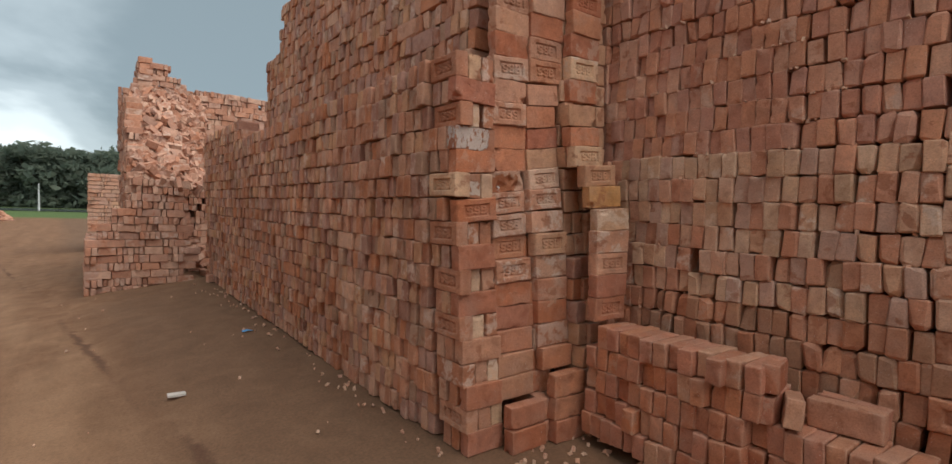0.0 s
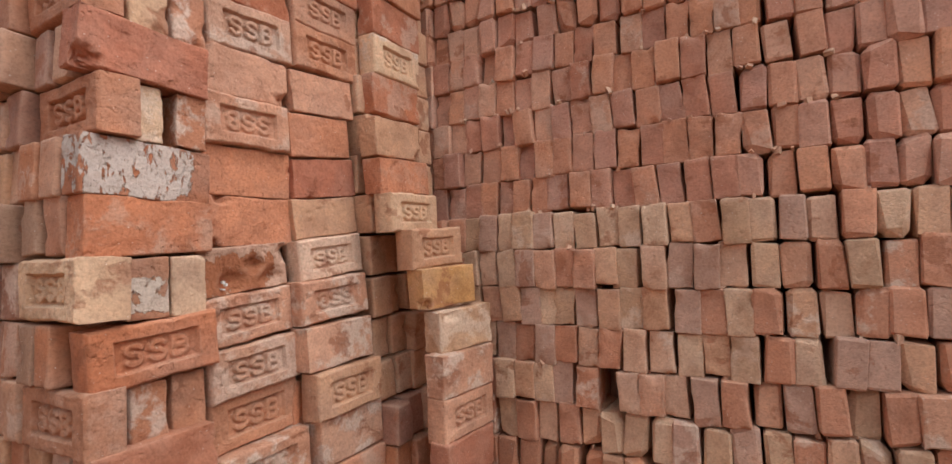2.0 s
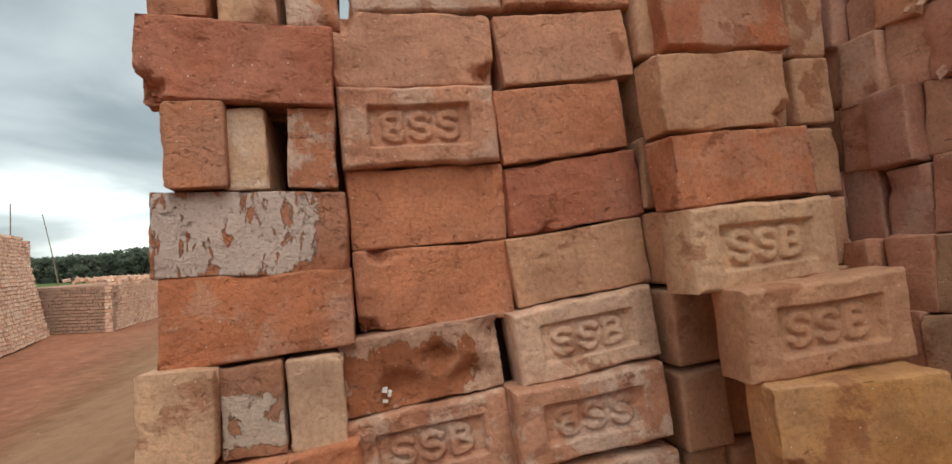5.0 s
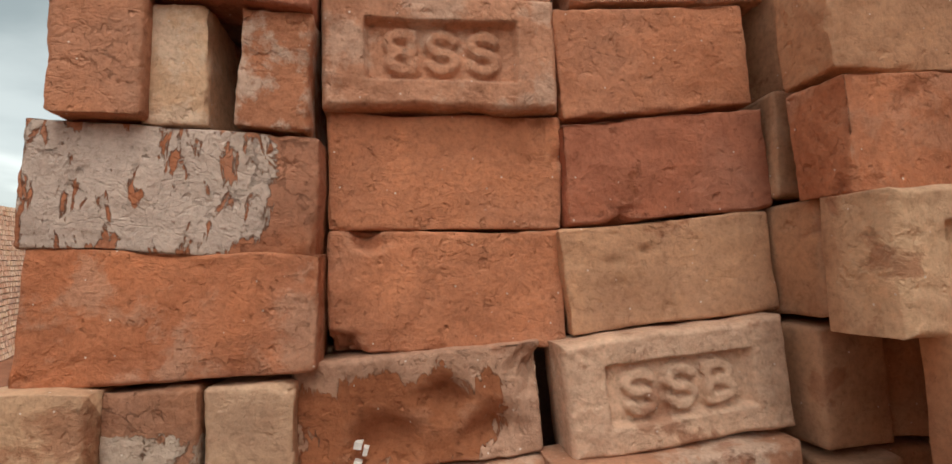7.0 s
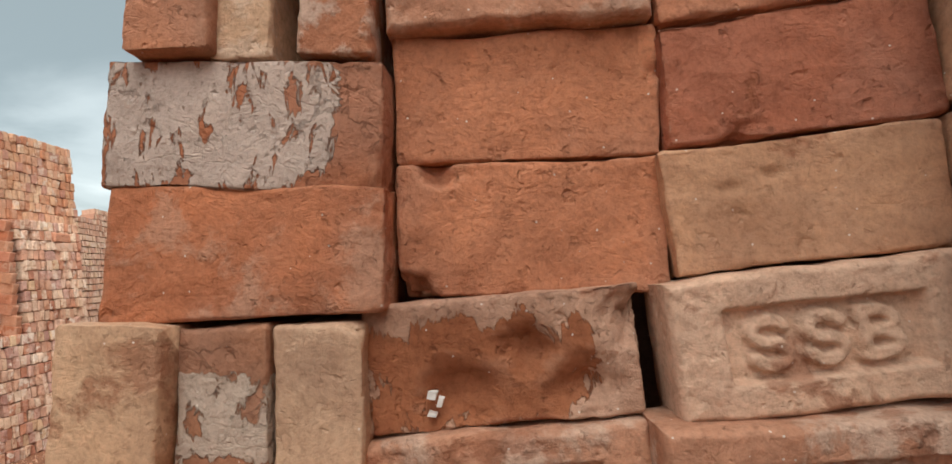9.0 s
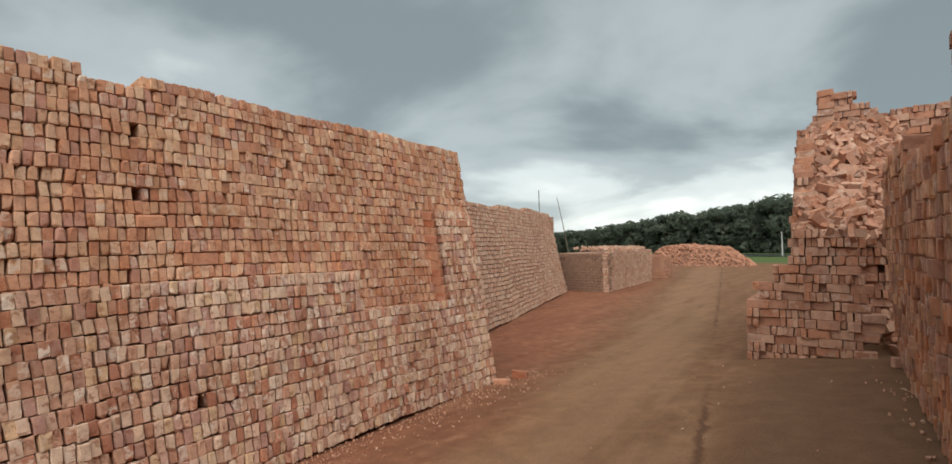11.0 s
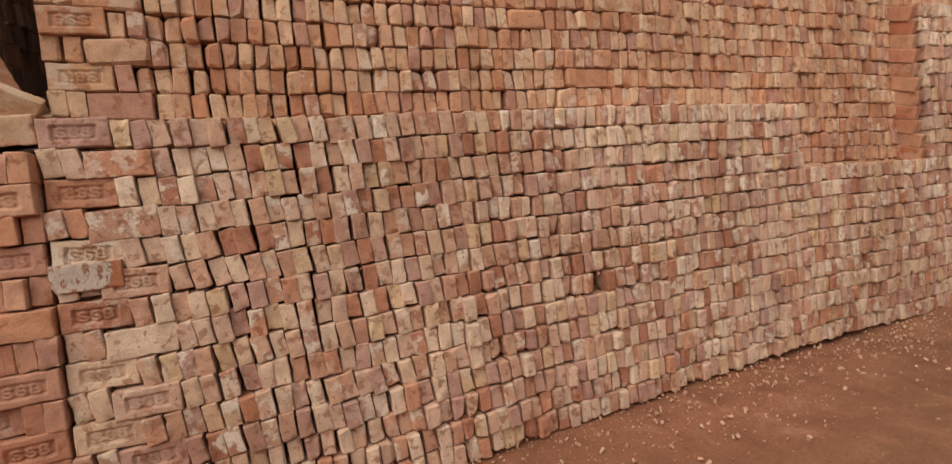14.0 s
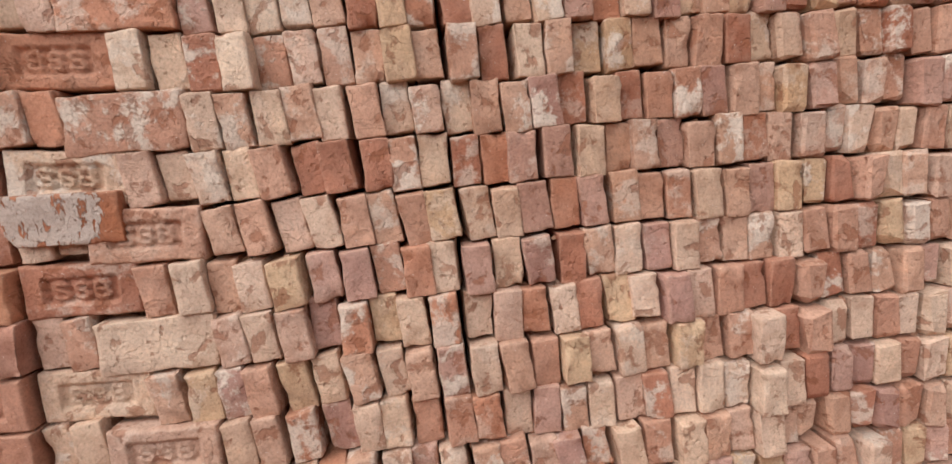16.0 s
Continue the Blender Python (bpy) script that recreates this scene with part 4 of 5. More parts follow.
def close_view_end():
    # corner column
    face_brick(0.113, 0.000, 1.818, -0.4, 0, 0.246, 0.112, clay_plum, 401, ragged=1.6, chips=((0.95, -0.9, 0.035),))
    face_header(0.062, -0.004, 1.703, 3.0, 0.076, 0.113, clay_flaked, 402, True)
    face_header(0.122, 0.014, 1.703, 3.0, 0.060, 0.113, clay_cream, 403, ragged=2.4)
    face_header(0.207, 0.010, 1.705, 1.0, 0.064, 0.113, clay_flaked, 404, ragged=2.0)
    face_brick(0.129, 0.012, 1.588, 0.4, 0, 0.247, 0.113, clay_white, 405, ragged=1.3)
    face_brick(0.137, 0.010, 1.478, 3.2, 0, 0.244, 0.112, clay_orange, 406, wedge=0.08, skew=-0.05, ragged=0.8)
    face_header(0.045, -0.012, 1.357, 1.0, 0.090, 0.114, clay_cream, 407, True)
    face_header(0.130, 0.012, 1.353, 3.5, 0.078, 0.121, clay_flecked, 408, ragged=1.6)
    face_header(0.211, 0.010, 1.358, 2.5, 0.072, 0.122, clay_cream, 409, ragged=2.2)
    face_brick(0.150, 0.000, 1.235, 6.0, 0, 0.245, 0.115, clay_orange, 410, "F")
    for z in (1.818, 1.588, 1.480, 1.235):
        for i in range(2):
            put_piece(stack_a, plain_meshes(clay_mixed)[ca.rng.integers(16)], pose(L / 2 + ca.rng.normal(0.004, 0.006), 0.122 + 0.080 * i, z, ca.rng.normal(0, 1.5), 0, ca.rng.normal(0, 1.5)))
    # second column
    face_brick(0.355, 0.040, 1.866, 3.5, 0, 0.246, 0.113, clay_rosy, 421, ragged=1.5, chips=((0.9, 0.9, 0.03), (-0.95, -0.8, 0.03)))
    face_brick(0.361, 0.028, 1.747, 4.0, 0, 0.236, 0.118, clay_rosy, 422, "R")
    face_brick(0.374, 0.045, 1.628, 3.4, 0, 0.237, 0.119, clay_orange, 423, ragged=1.5, chips=((-0.97, 0.3, 0.012),))
    face_brick(0.381, 0.045, 1.507, 4.0, 0, 0.236, 0.120, clay_orange, 424, ragged=0.9, chips=((0.93, -1.0, 0.030), (0.7, 0.95, 0.020)))
    face_brick(0.358, 0.032, 1.393, 8.0, 0, 0.240, 0.107, clay_broken, 425, skew=-0.10, ragged=2.0, chips=((-0.98, 0.5, 0.030), (-0.2, 0.1, 0.026), (0.3, -0.5, 0.035), (-0.6, -0.5, 0.03)))
    face_brick(0.368, 0.020, 1.281, 7.0, 0, 0.238, 0.112, clay_rosy, 427, "F")
    face_brick(0.385, 0.015, 1.163, 6.0, 0, 0.236, 0.114, clay_flaked, 426, "F")
    # third column
    face_brick(0.598, 0.032, 1.884, 8.0, 0, 0.226, 0.112, clay_rosy, 441, ragged=1.6)
    face_brick(0.589, 0.030, 1.763, 8.5, 0, 0.218, 0.113, clay_orange, 442, ragged=1.2)
    face_brick(0.605, 0.030, 1.648, 8.5, 0, 0.229, 0.108, clay_plum, 443, ragged=1.4, chips=((0.5, -1.0, 0.018),))
    face_brick(0.611, 0.030, 1.537, 8.8, 0, 0.231, 0.107, clay_tan, 444, ragged=0.8, holes=((0.54, 0.30, 0.009), (0.22, 0.46, 0.010), (0.52, -0.12, 0.006)))
    face_brick(0.606, 0.000, 1.425, 8.6, 0, 0.232, 0.110, clay_pink, 445, "F")
    face_brick(0.603, -0.020, 1.312, 6.0, 0, 0.243, 0.110, clay_rosy, 446, "R")
    face_brick(0.612, -0.030, 1.190, 4.0, 0, 0.237, 0.114, clay_rosy, 447, ragged=1.0)
    face_brick(0.632, -0.050, 1.068, 3.0, 0, 0.240, 0.121, clay_tan, 448, "F")
    # the column that stands before the inner corner
    face_brick(0.815, -0.070, 1.790, 6.0, -2, 0.232, 0.116, clay_tan, 461, ragged=1.5, chips=((-0.95, -0.9, 0.03),))
    face_brick(0.825, -0.085, 1.672, 5.5, 0, 0.236, 0.106, clay_orange, 462, ragged=1.8)
    face_brick(0.805, -0.142, 1.555, 4.6, -4, 0.245, 0.112, clay_cream, 463, "F")
    face_brick(0.842, -0.195, 1.450, 5.2, 3, 0.238, 0.114, clay_tan, 464, "F")
    face_brick(0.836, -0.235, 1.335, 4.5, 13, 0.205, 0.114, clay_yellow, 465, ragged=1.2, chips=((0.97, -0.9, 0.03),))
    face_brick(0.872, -0.268, 1.212, 4.0, 14, 0.212, 0.116, clay_cream, 466, ragged=2.2, chips=((0.6, 0.9, 0.03),))
    face_brick(0.858, -0.285, 1.094, 2.5, 6, 0.240, 0.116, clay_rosy, 467, ragged=1.4)
    face_brick(0.862, -0.285, 0.975, 2.0, 4, 0.240, 0.116, clay_rosy, 468, "F")


stepped_end()
close_view_end()
ca.finish()

# ---- the set-back stack ----
stack_b = stack_at((1.8, -1.5, 0.0), "stack of red-brown bricks on edge, set back beside a corner")
cb = Course(stack_b, clay_earthy, lambda p: 0.9 < p.z < 1.6 and p.y > -1.0, 12, 160, slim=1.02, warp=0.6, tall=1.045)
cbu = Course(stack_b, clay_dusky, lambda p: p.z < 2.2 and p.y > -1.0, 32, 140, slim=1.02, warp=0.6, tall=1.045)
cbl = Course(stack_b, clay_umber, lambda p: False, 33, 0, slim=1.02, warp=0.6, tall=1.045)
TIER = 13 * 0.1195
for seat, length, h, bond, seed in (((1.075, 0.16, 0), 1.70, 0.1195, "", 4.0), ((1.075, -1.555, 0), 1.9, 0.1215, "yes", 5.0)):
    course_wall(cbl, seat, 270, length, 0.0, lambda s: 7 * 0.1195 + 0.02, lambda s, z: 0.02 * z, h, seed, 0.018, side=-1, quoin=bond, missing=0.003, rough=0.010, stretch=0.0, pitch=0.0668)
    course_wall(cb, seat, 270, length, 7 * h, lambda s: TIER + 0.02, lambda s, z: 0.02 * z, h, seed, 0.018, side=-1, quoin=bond, missing=0.003, rough=0.008, stretch=0.0, pitch=0.0668)
    course_wall(cbu, seat, 270, length, 13 * h, lambda s: 3.7, lambda s, z: 0.022 + 0.02 * z, h, seed, 0.018, side=-1, quoin=bond, missing=0.003, rough=0.008, stretch=0.0, pitch=0.0668)
cb.finish()
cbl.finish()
cbu.finish()
core(stack_b, [(1.30, 0.25), (2.6, 0.25), (2.6, -3.45), (1.30, -3.45)], 0.0, 3.55)

ledge = stack_at((1.0, -0.8, 0.0), "low row of spare bricks stacked against a taller stack")
cl = Course(ledge, clay_red, lambda p: True, 13, 300, slim=1.0, warp=0.8)
course_wall(cl, (0.765, -0.21, 0.0575), 270, 0.84, 0.0575, lambda s: 0.66, lambda s, z: 0.03 * z - 0.03 * math.sin(2.5 * s), 0.1195, 6.0, 0.010, side=-1, rough=0.014, stretch=0.0)
course_wall(cl, (0.80, -1.06, 0.0575), 270, 0.52, 0.0575, lambda s: 0.43, lambda s, z: 0.02 * z, 0.1195, 6.0, 0.006, side=-1, stretch=0.0)
cl.brick(pose(0.905, -1.105, 0.5355 + H / 2, 0, 3, 14))
cl.brick(pose(0.905, -1.105, 0.416 + H / 2, 0, -2, 6))
cl.brick(pose(0.895, -1.180, 0.416 + H / 2, 4, 8, 24))
for x, tilt in ((0.965, 2), (1.036, -1)):
    cl.brick(pose(x, -1.345, 0.418 + H / 2, 0, tilt, 90 + tilt))
cl.finish()
core(ledge, [(0.86, -0.12), (1.05, -0.12), (1.05, -1.55), (0.90, -1.55)], 0.0, 0.40)

# ---- the long stack across the lane ----
stack_c = stack_at((-6.0, 2.5, -0.65), "long high stack of pale pink and buff bricks on edge")
cc = Course(stack_c, clay_pale, lambda p: p.y < 0.75 and -0.35 < p.z < 1.1, 14, 300, slim=0.995, warp=0.8, tall=1.015)
cu = Course(stack_c, clay_warm, lambda p: False, 24, 0, slim=1.005, warp=0.4, tall=1.01)


def ledge_c(s):
    y = s - 1.07
    return 1.06 if y < 3.35 else (0.62 if y < 4.95 else 1.86)


def face_c(s, z):
    return 0.205 * (z + 0.65) - 0.09 * math.exp(-((s - 1.2) / 1.5) ** 2) * max(0.0, min(1.0, (0.9 - z) / 1.2))


def top_c(s):
    return 2.87 + 0.07 * min(1.0, s / 4) + 0.035 * noise.noise(Vector((s * 1.1, 0, 5)))


course_wall(cc, (-4.66, -1.04, -0.65), 90, 6.80, -0.65, ledge_c, face_c, 0.1165, 7.0, 0.035, side=-1, lay=10.5,
            quoin="yes", missing=0.0022, rough=0.010, stretch=0.0, stamp=0.85, tip=lambda s: 6.5 * max(0.0, 1 - s / 3.2))
course_wall(cu, (-4.85, -1.04, -0.65), 90, 7.05, 0.51, top_c, face_c, 0.1165, 7.0, 0.035, side=-1, lay=10.5,
            quoin="yes", missing=0.003, rough=0.011, stretch=0.008, floor=lambda s: ledge_c(s) - 0.25)
# its far end
course_wall(cc, (-5.08, 5.73, -0.65), 180, 1.6, -0.65, lambda s: 1.8, lambda s, z: 0.05 * z, 0.1165, 8.0, 0.02, side=-1)
course_wall(cu, (-5.55, 5.98, -0.65), 180, 1.4, 1.8, lambda s: 2.80, lambda s, z: 0.05 * z, 0.1165, 8.0, 0.02, side=-1)
cc.finish()
cu.finish()
# the red return where the lower tier steps forward
for k in range(11):
    z = 0.62 + 0.1165 * k
    for i in range(2):
        put_piece(stack_c, plain_meshes(clay_red)[(5 * k + 3 * i) % 16], pose(-4.665 - face_c(6.0, z) - L * (0.5 + i) + RNG.normal(0, 0.012), 4.905 + RNG.normal(0, 0.008), z + H / 2, RNG.normal(0, 1.5), 6 + RNG.normal(0, 1.5), RNG.normal(0, 2)))
put_piece(stack_c, fine_meshes(clay_white)[2], Matrix.Translation((-4.872, -0.925, 0.505)) @ Matrix.Rotation(radians(10.5), 4, (0, -1, 0)) @ frame_of((0, -1, 0), (1, 0, 0), (0, 0, 0)),
          label="brick with flaking pale lime wash")
core(stack_c, [(-4.98, -1.0), (-4.98, 6.0), (-8.0, 6.0), (-8.0, -1.0)], -0.7, 2.75, lean=(-0.80, 0))

# ---- the stack beside it ----
stack_e = stack_at((-6.0, -2.2, -0.65), "high stack of red-brown bricks with stamped bricks at its corner")
ce = Course(stack_e, clay_dusky, lambda p: p.y > -1.8 and -0.4 < p.z < 1.3, 15, 300)
course_wall(ce, (-4.62, -1.045, -0.65), 270, 2.6, -0.65, lambda s: 1.02, lambda s, z: 0.19 * (z + 0.65), 0.1165, 9.0, 0.015, side=1, lay=10.0, quoin="yes", stamp=0.8, missing=0.0)
ceu = Course(stack_e, clay_pale, lambda p: False, 31, 0, warp=0.4)
course_wall(ceu, (-4.68, -1.30, 1.0), 270, 2.4, 1.02, lambda s: 3.3, lambda s, z: 0.19 * (z + 0.65), 0.1165, 10.0, 0.015, side=1, lay=10.0, quoin="yes", stamp=0.6)
# the side towards the gap has darker grey-brown tones than the front
ces = Course(stack_e, clay_greybrown, lambda p: False, 29, 0)
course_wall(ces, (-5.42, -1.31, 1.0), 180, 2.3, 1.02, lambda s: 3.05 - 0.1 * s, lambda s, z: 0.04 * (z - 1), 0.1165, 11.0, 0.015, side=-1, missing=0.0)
ce.finish()
ceu.finish()
ces.finish()
core(stack_e, [(-4.9, -1.12), (-7.5, -1.12), (-7.5, -3.6), (-4.9, -3.6)], -0.7, 0.98, lean=(-0.3, 0))
core(stack_e, [(-5.25, -1.55), (-7.5, -1.55), (-7.5, -3.6), (-5.25, -3.6)], 0.98, 2.9, lean=(-0.35, 0))

# ---- unseen stacks added behind the walk to keep light off the wall feet ----
shade_stack_south = stack_at((2.0, -6.3, 0.0), "unseen long brick stack added behind the walk to block light")
cs = Course(shade_stack_south, clay_earthy, lambda p: False, 61, 0, far=True)
course_wall(cs, (1.10, -3.60, 0), 270, 6.0, 0.0, lambda s: 3.7, lambda s, z: 0.02 * z, 0.1195, 50.0, 0.018, side=-1)
cs.finish()
core(shade_stack_south, [(1.35, -3.6), (2.6, -3.6), (2.6, -9.6), (1.35, -9.6)], 0.0, 3.6)
shade_stack_west = stack_at((-6.0, -6.6, -0.65), "unseen high brick stack added behind the walk to block light")
cw = Course(shade_stack_west, clay_earthy, lambda p: False, 62, 0, far=True)
course_wall(cw, (-4.68, -3.80, -0.65), 270, 6.0, -0.65, lambda s: 3.2, lambda s, z: 0.19 * (z + 0.65), 0.1165, 51.0, 0.015, side=1, lay=10.0)
cw.finish()
core(shade_stack_west, [(-5.0, -3.8), (-7.5, -3.8), (-7.5, -9.8), (-5.0, -9.8)], -0.7, 3.0, lean=(-0.65, 0))

# ---- the collapsed stack at the bend ----
stack_d = stack_at((-0.3, 8.2, 0.0), "half-collapsed tall stack of bricks with a slump of loose bricks")
cd = Course(stack_d, clay_dusty, lambda p: False, 16, 0)


def steps(pairs):
    def top(s):
        for end, z in pairs:
            if s < end:
                return z
        return pairs[-1][1]
    return top


course_wall(cd, (-1.50, 7.30, 0), 0, 1.27, -0.2, steps(((0.16, 0.62), (0.30, 0.80), (0.45, 1.05), (0.6, 1.3), (1.5, 1.5))), h=0.117, seed=20, wave=0.03, side=-1, stretch=0.25, rough=0.025)
course_wall(cd, (-1.50, 9.2, 0), 270, 1.9, -0.2, lambda s: 0.64, h=0.117, seed=21, side=-1, stretch=0.15)
course_wall(cd, (-0.24, 9.2, 0), 270, 1.7, -0.2, lambda s: 1.5, h=0.117, seed=26, side=1, stretch=0.15)
course_wall(cd, (-0.26, 8.25, 0), 0, 0.95, -0.2, lambda s: 1.45, h=0.117, seed=27, side=-1, stretch=0.2, rough=0.03, missing=0.05)
course_wall(cd, (-0.97, 10.5, 0), 270, 3.0, -0.2, lambda s: max(1.45, 3.2 - 0.1 * s - 1.0 * max(0.0, s - 1.4)), h=0.117, seed=23, side=-1, stretch=0.15, rough=0.02)
course_wall(cd, (-1.03, 10.5, 0), 0, 1.4, 2.2, steps(((0.24, 3.45), (0.42, 3.75), (0.88, 4.05), (1.10, 3.85), (1.4, 3.62))), h=0.117, seed=22, wave=0.03, side=-1, stretch=0.3, rough=0.025)
course_wall(cd, (-0.70, 11.5, 0), 270, 1.0, 3.1, lambda s: 4.1, h=0.117, seed=25, side=-1, stretch=0.1)
course_wall(cd, (0.32, 10.4, 0), 0, 2.6, -0.1, lambda s: 3.62 + 0.1 * noise.noise(Vector((s * 2, 0, 1))), h=0.117, seed=24, side=-1, stretch=0.4, rough=0.02)
for _ in range(900):
    u, v = cd.rng.random(), cd.rng.random() ** 0.9
    x = -0.86 + (1.05 + 0.25 * v) * u
    y = 7.50 + 2.85 * v - 0.20 * math.sin(math.pi * u)
    z = 1.48 + 1.9 * v ** 1.1 + cd.rng.normal(0, 0.06) + 0.12 * noise.noise(Vector((x * 3, y * 3, 0)))
    if x > -0.24:
        y += 0.8 * (1 - v)
    cd.brick(pose(x, y, z, cd.rng.normal(0, 30), cd.rng.normal(0, 26), cd.rng.uniform(0, 360)))
for _ in range(60):
    cd.brick(pose(cd.rng.uniform(0.05, 0.7), cd.rng.uniform(7.5, 8.4), cd.rng.uniform(0.05, 0.42), cd.rng.normal(0, 30), cd.rng.normal(0, 20), cd.rng.uniform(0, 360)))
cd.finish()
core(stack_d, [(-1.3, 7.55), (-0.48, 7.55), (-0.48, 9.2), (-1.3, 9.2)], -0.2, 0.55)
core(stack_d, [(-0.78, 7.55), (-0.48, 7.55), (-0.48, 10.5), (-0.78, 10.5)], -0.2, 1.36)
core(stack_d, [(-0.50, 8.5), (0.6, 8.5), (0.6, 10.4), (-0.50, 10.4)], -0.2, 1.36)
core(stack_d, [(-0.78, 8.6), (0.3, 8.6), (0.3, 10.6), (-0.78, 10.6)], 1.3, 1.95)
core(stack_d, [(-0.78, 9.6), (0.3, 9.6), (0.3, 10.7), (-0.78, 10.7)], 1.9, 2.65)
core(stack_d, [(-0.80, 10.72), (0.5, 10.72), (0.5, 11.6), (-0.80, 11.6)], 0.0, 3.1)
core(stack_d, [(0.35, 10.62), (2.8, 10.62), (2.8, 11.6), (0.35, 11.6)], -0.1, 3.5)

# ---- stacks further down the lane ----
stack_i = stack_at((0.3, 18.0, -0.6), "distant stack of red bricks behind a collapsed one")
ci = Course(stack_i, clay_mixed, lambda p: False, 27, 0, far=True)
course_wall(ci, (-1.55, 17.0, -0.6), 0, 3.2, -0.6, lambda s: 2.05, h=0.118, seed=40, side=-1, stretch=0.15, missing=0.0)
course_wall(ci, (-1.55, 20.0, -0.6), 270, 3.0, -0.6, lambda s: 2.05, h=0.118, seed=41, side=-1, stretch=0.15, missing=0.0)
ci.finish()
core(stack_i, [(-1.3, 17.25), (1.6, 17.25), (1.6, 20.0), (-1.3, 20.0)], -0.7, 1.95)

stack_f = stack_at((-9.0, 13.0, -0.65), "long high stack of pink bricks farther down the lane")
cf = Course(stack_f, clay_pale, lambda p: False, 17, 0, far=True)
course_wall(cf, (-6.55, 7.0, -0.65), 105.8, 13.2, -0.65, lambda s: 2.25 + 0.13 * (s > 2.5) + 0.45 * min(1, s / 12), lambda s, z: 0.24 * (z + 0.65), 0.118, 25.0, 0.04, side=-1, lay=12.0, missing=0.0, stretch=0.05)
course_wall(cf, (-10.75, 19.75, -0.65), 190, 3.0, -0.65, lambda s: 2.7, lambda s, z: 0.05 * z, 0.118, 26.0, 0.02, side=-1)
cf.finish()
core(stack_f, [(-6.95, 7.0), (-10.4, 19.4), (-12.7, 19.0), (-9.7, 7.0)], -0.7, 2.15, lean=(-0.68, 0))

stack_g = stack_at((-10.0, 25.0, -0.65), "low stack of bricks with a loose top layer and straw cover")
cg = Course(stack_g, clay_pale, lambda p: False, 18, 0, far=True)
# the south face takes dark tones that paint in its shade
cgs = Course(stack_g, clay_shaded, lambda p: False, 28, 0, far=True)
course_wall(cgs, (-11.40, 20.28, -0.65), -3.6, 3.0, -0.65, lambda s: 1.02, h=0.118, seed=27, side=-1, stretch=0.1, missing=0.0)
course_wall(cg, (-8.41, 20.09, -0.65), 94.1, 8.0, -0.65, lambda s: 1.05 + 0.16 * math.sin(s * 1.3) ** 2, h=0.118, seed=28, side=-1, stretch=0.1, missing=0.02)
cgs.finish()
for _ in range(160):
    s, w = cg.rng.uniform(0, 8.0), cg.rng.uniform(0.1, 1.6)
    cg.brick(pose(-8.43 - 0.071 * s - w, 20.2 + 0.985 * s, 1.16 + cg.rng.uniform(0, 0.12), cg.rng.normal(0, 14), cg.rng.normal(0, 14), cg.rng.uniform(0, 360)))
cg.finish()
core(stack_g, [(-11.40, 20.52), (-8.65, 20.35), (-9.22, 28.0), (-11.9, 28.0)], -0.7, 1.0)

stack_h = stack_at((-9.4, 30.8, -0.65), "short remnant of a brick stack beside the lane")
ch = Course(stack_h, clay_red, lambda p: False, 19, 0, far=True)
course_wall(ch, (-10.0, 30.2, -0.65), 0, 1.1, -0.65, lambda s: 0.75, h=0.118, seed=29, side=-1, stretch=0.3)
course_wall(ch, (-8.9, 30.2, -0.65), 90, 1.5, -0.65, lambda s: 0.7, h=0.118, seed=30, side=-1, stretch=0.3)
ch.finish()
core(stack_h, [(-10.0, 30.4), (-9.15, 30.4), (-9.15, 31.5), (-10.0, 31.5)], -0.7, 0.6)

# ---- heap of broken brick ----
heap = stack_at((-10.7, 50.0, -0.65), "long low heap of broken red bricks", "rubble_heap", "rubble heap")
hp = Course(heap, clay_red, lambda p: False, 20, 0, far=True)


def heap_height(x, y):
    u, v = (x + 11.4) / 5.0, (y - 50.0) / 3.0
    r = math.sqrt(u * u + v * v)
    return max(0.0, (1 - r) * 4.2) ** 0.8 * (1 + 0.25 * noise.noise(Vector((x, y, 0)) * 0.8)) if r < 1 else 0.0


def heap_height_capped(x, y):
    return min(1.75 + 0.12 * math.sin(x * 0.9) + 0.15 * noise.noise(Vector((x, y, 3))), heap_height(x, y))


for _ in range(2600):
    x, y = hp.rng.uniform(-16.4, -6.4), hp.rng.uniform(47, 52)
    z = heap_height_capped(x, y)
    if z > 0.02:
        s = hp.rng.uniform(0.7, 1.3)
        hp.brick(pose(x, y, -0.65 + z, hp.rng.normal(0, 40), hp.rng.normal(0, 40), hp.rng.uniform(0, 360)), (L * s, W * 1.4, H * s))
hp.finish()
pts, fcs = [], []
for j in range(13):
    for i in range(25):
        x, y = -16.5 + 10.2 * i / 24, 46.9 + 6.2 * j / 12
        pts.append((x + 10.7, y - 50.0, max(0.0, heap_height_capped(x, y) - 0.1) - 0.02))
for j in range(12):
    for i in range(24):
        fcs.append((j * 25 + i, j * 25 + i + 1, (j + 1) * 25 + i + 1, (j + 1) * 25 + i))
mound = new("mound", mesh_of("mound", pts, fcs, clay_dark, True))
mound.parent = heap


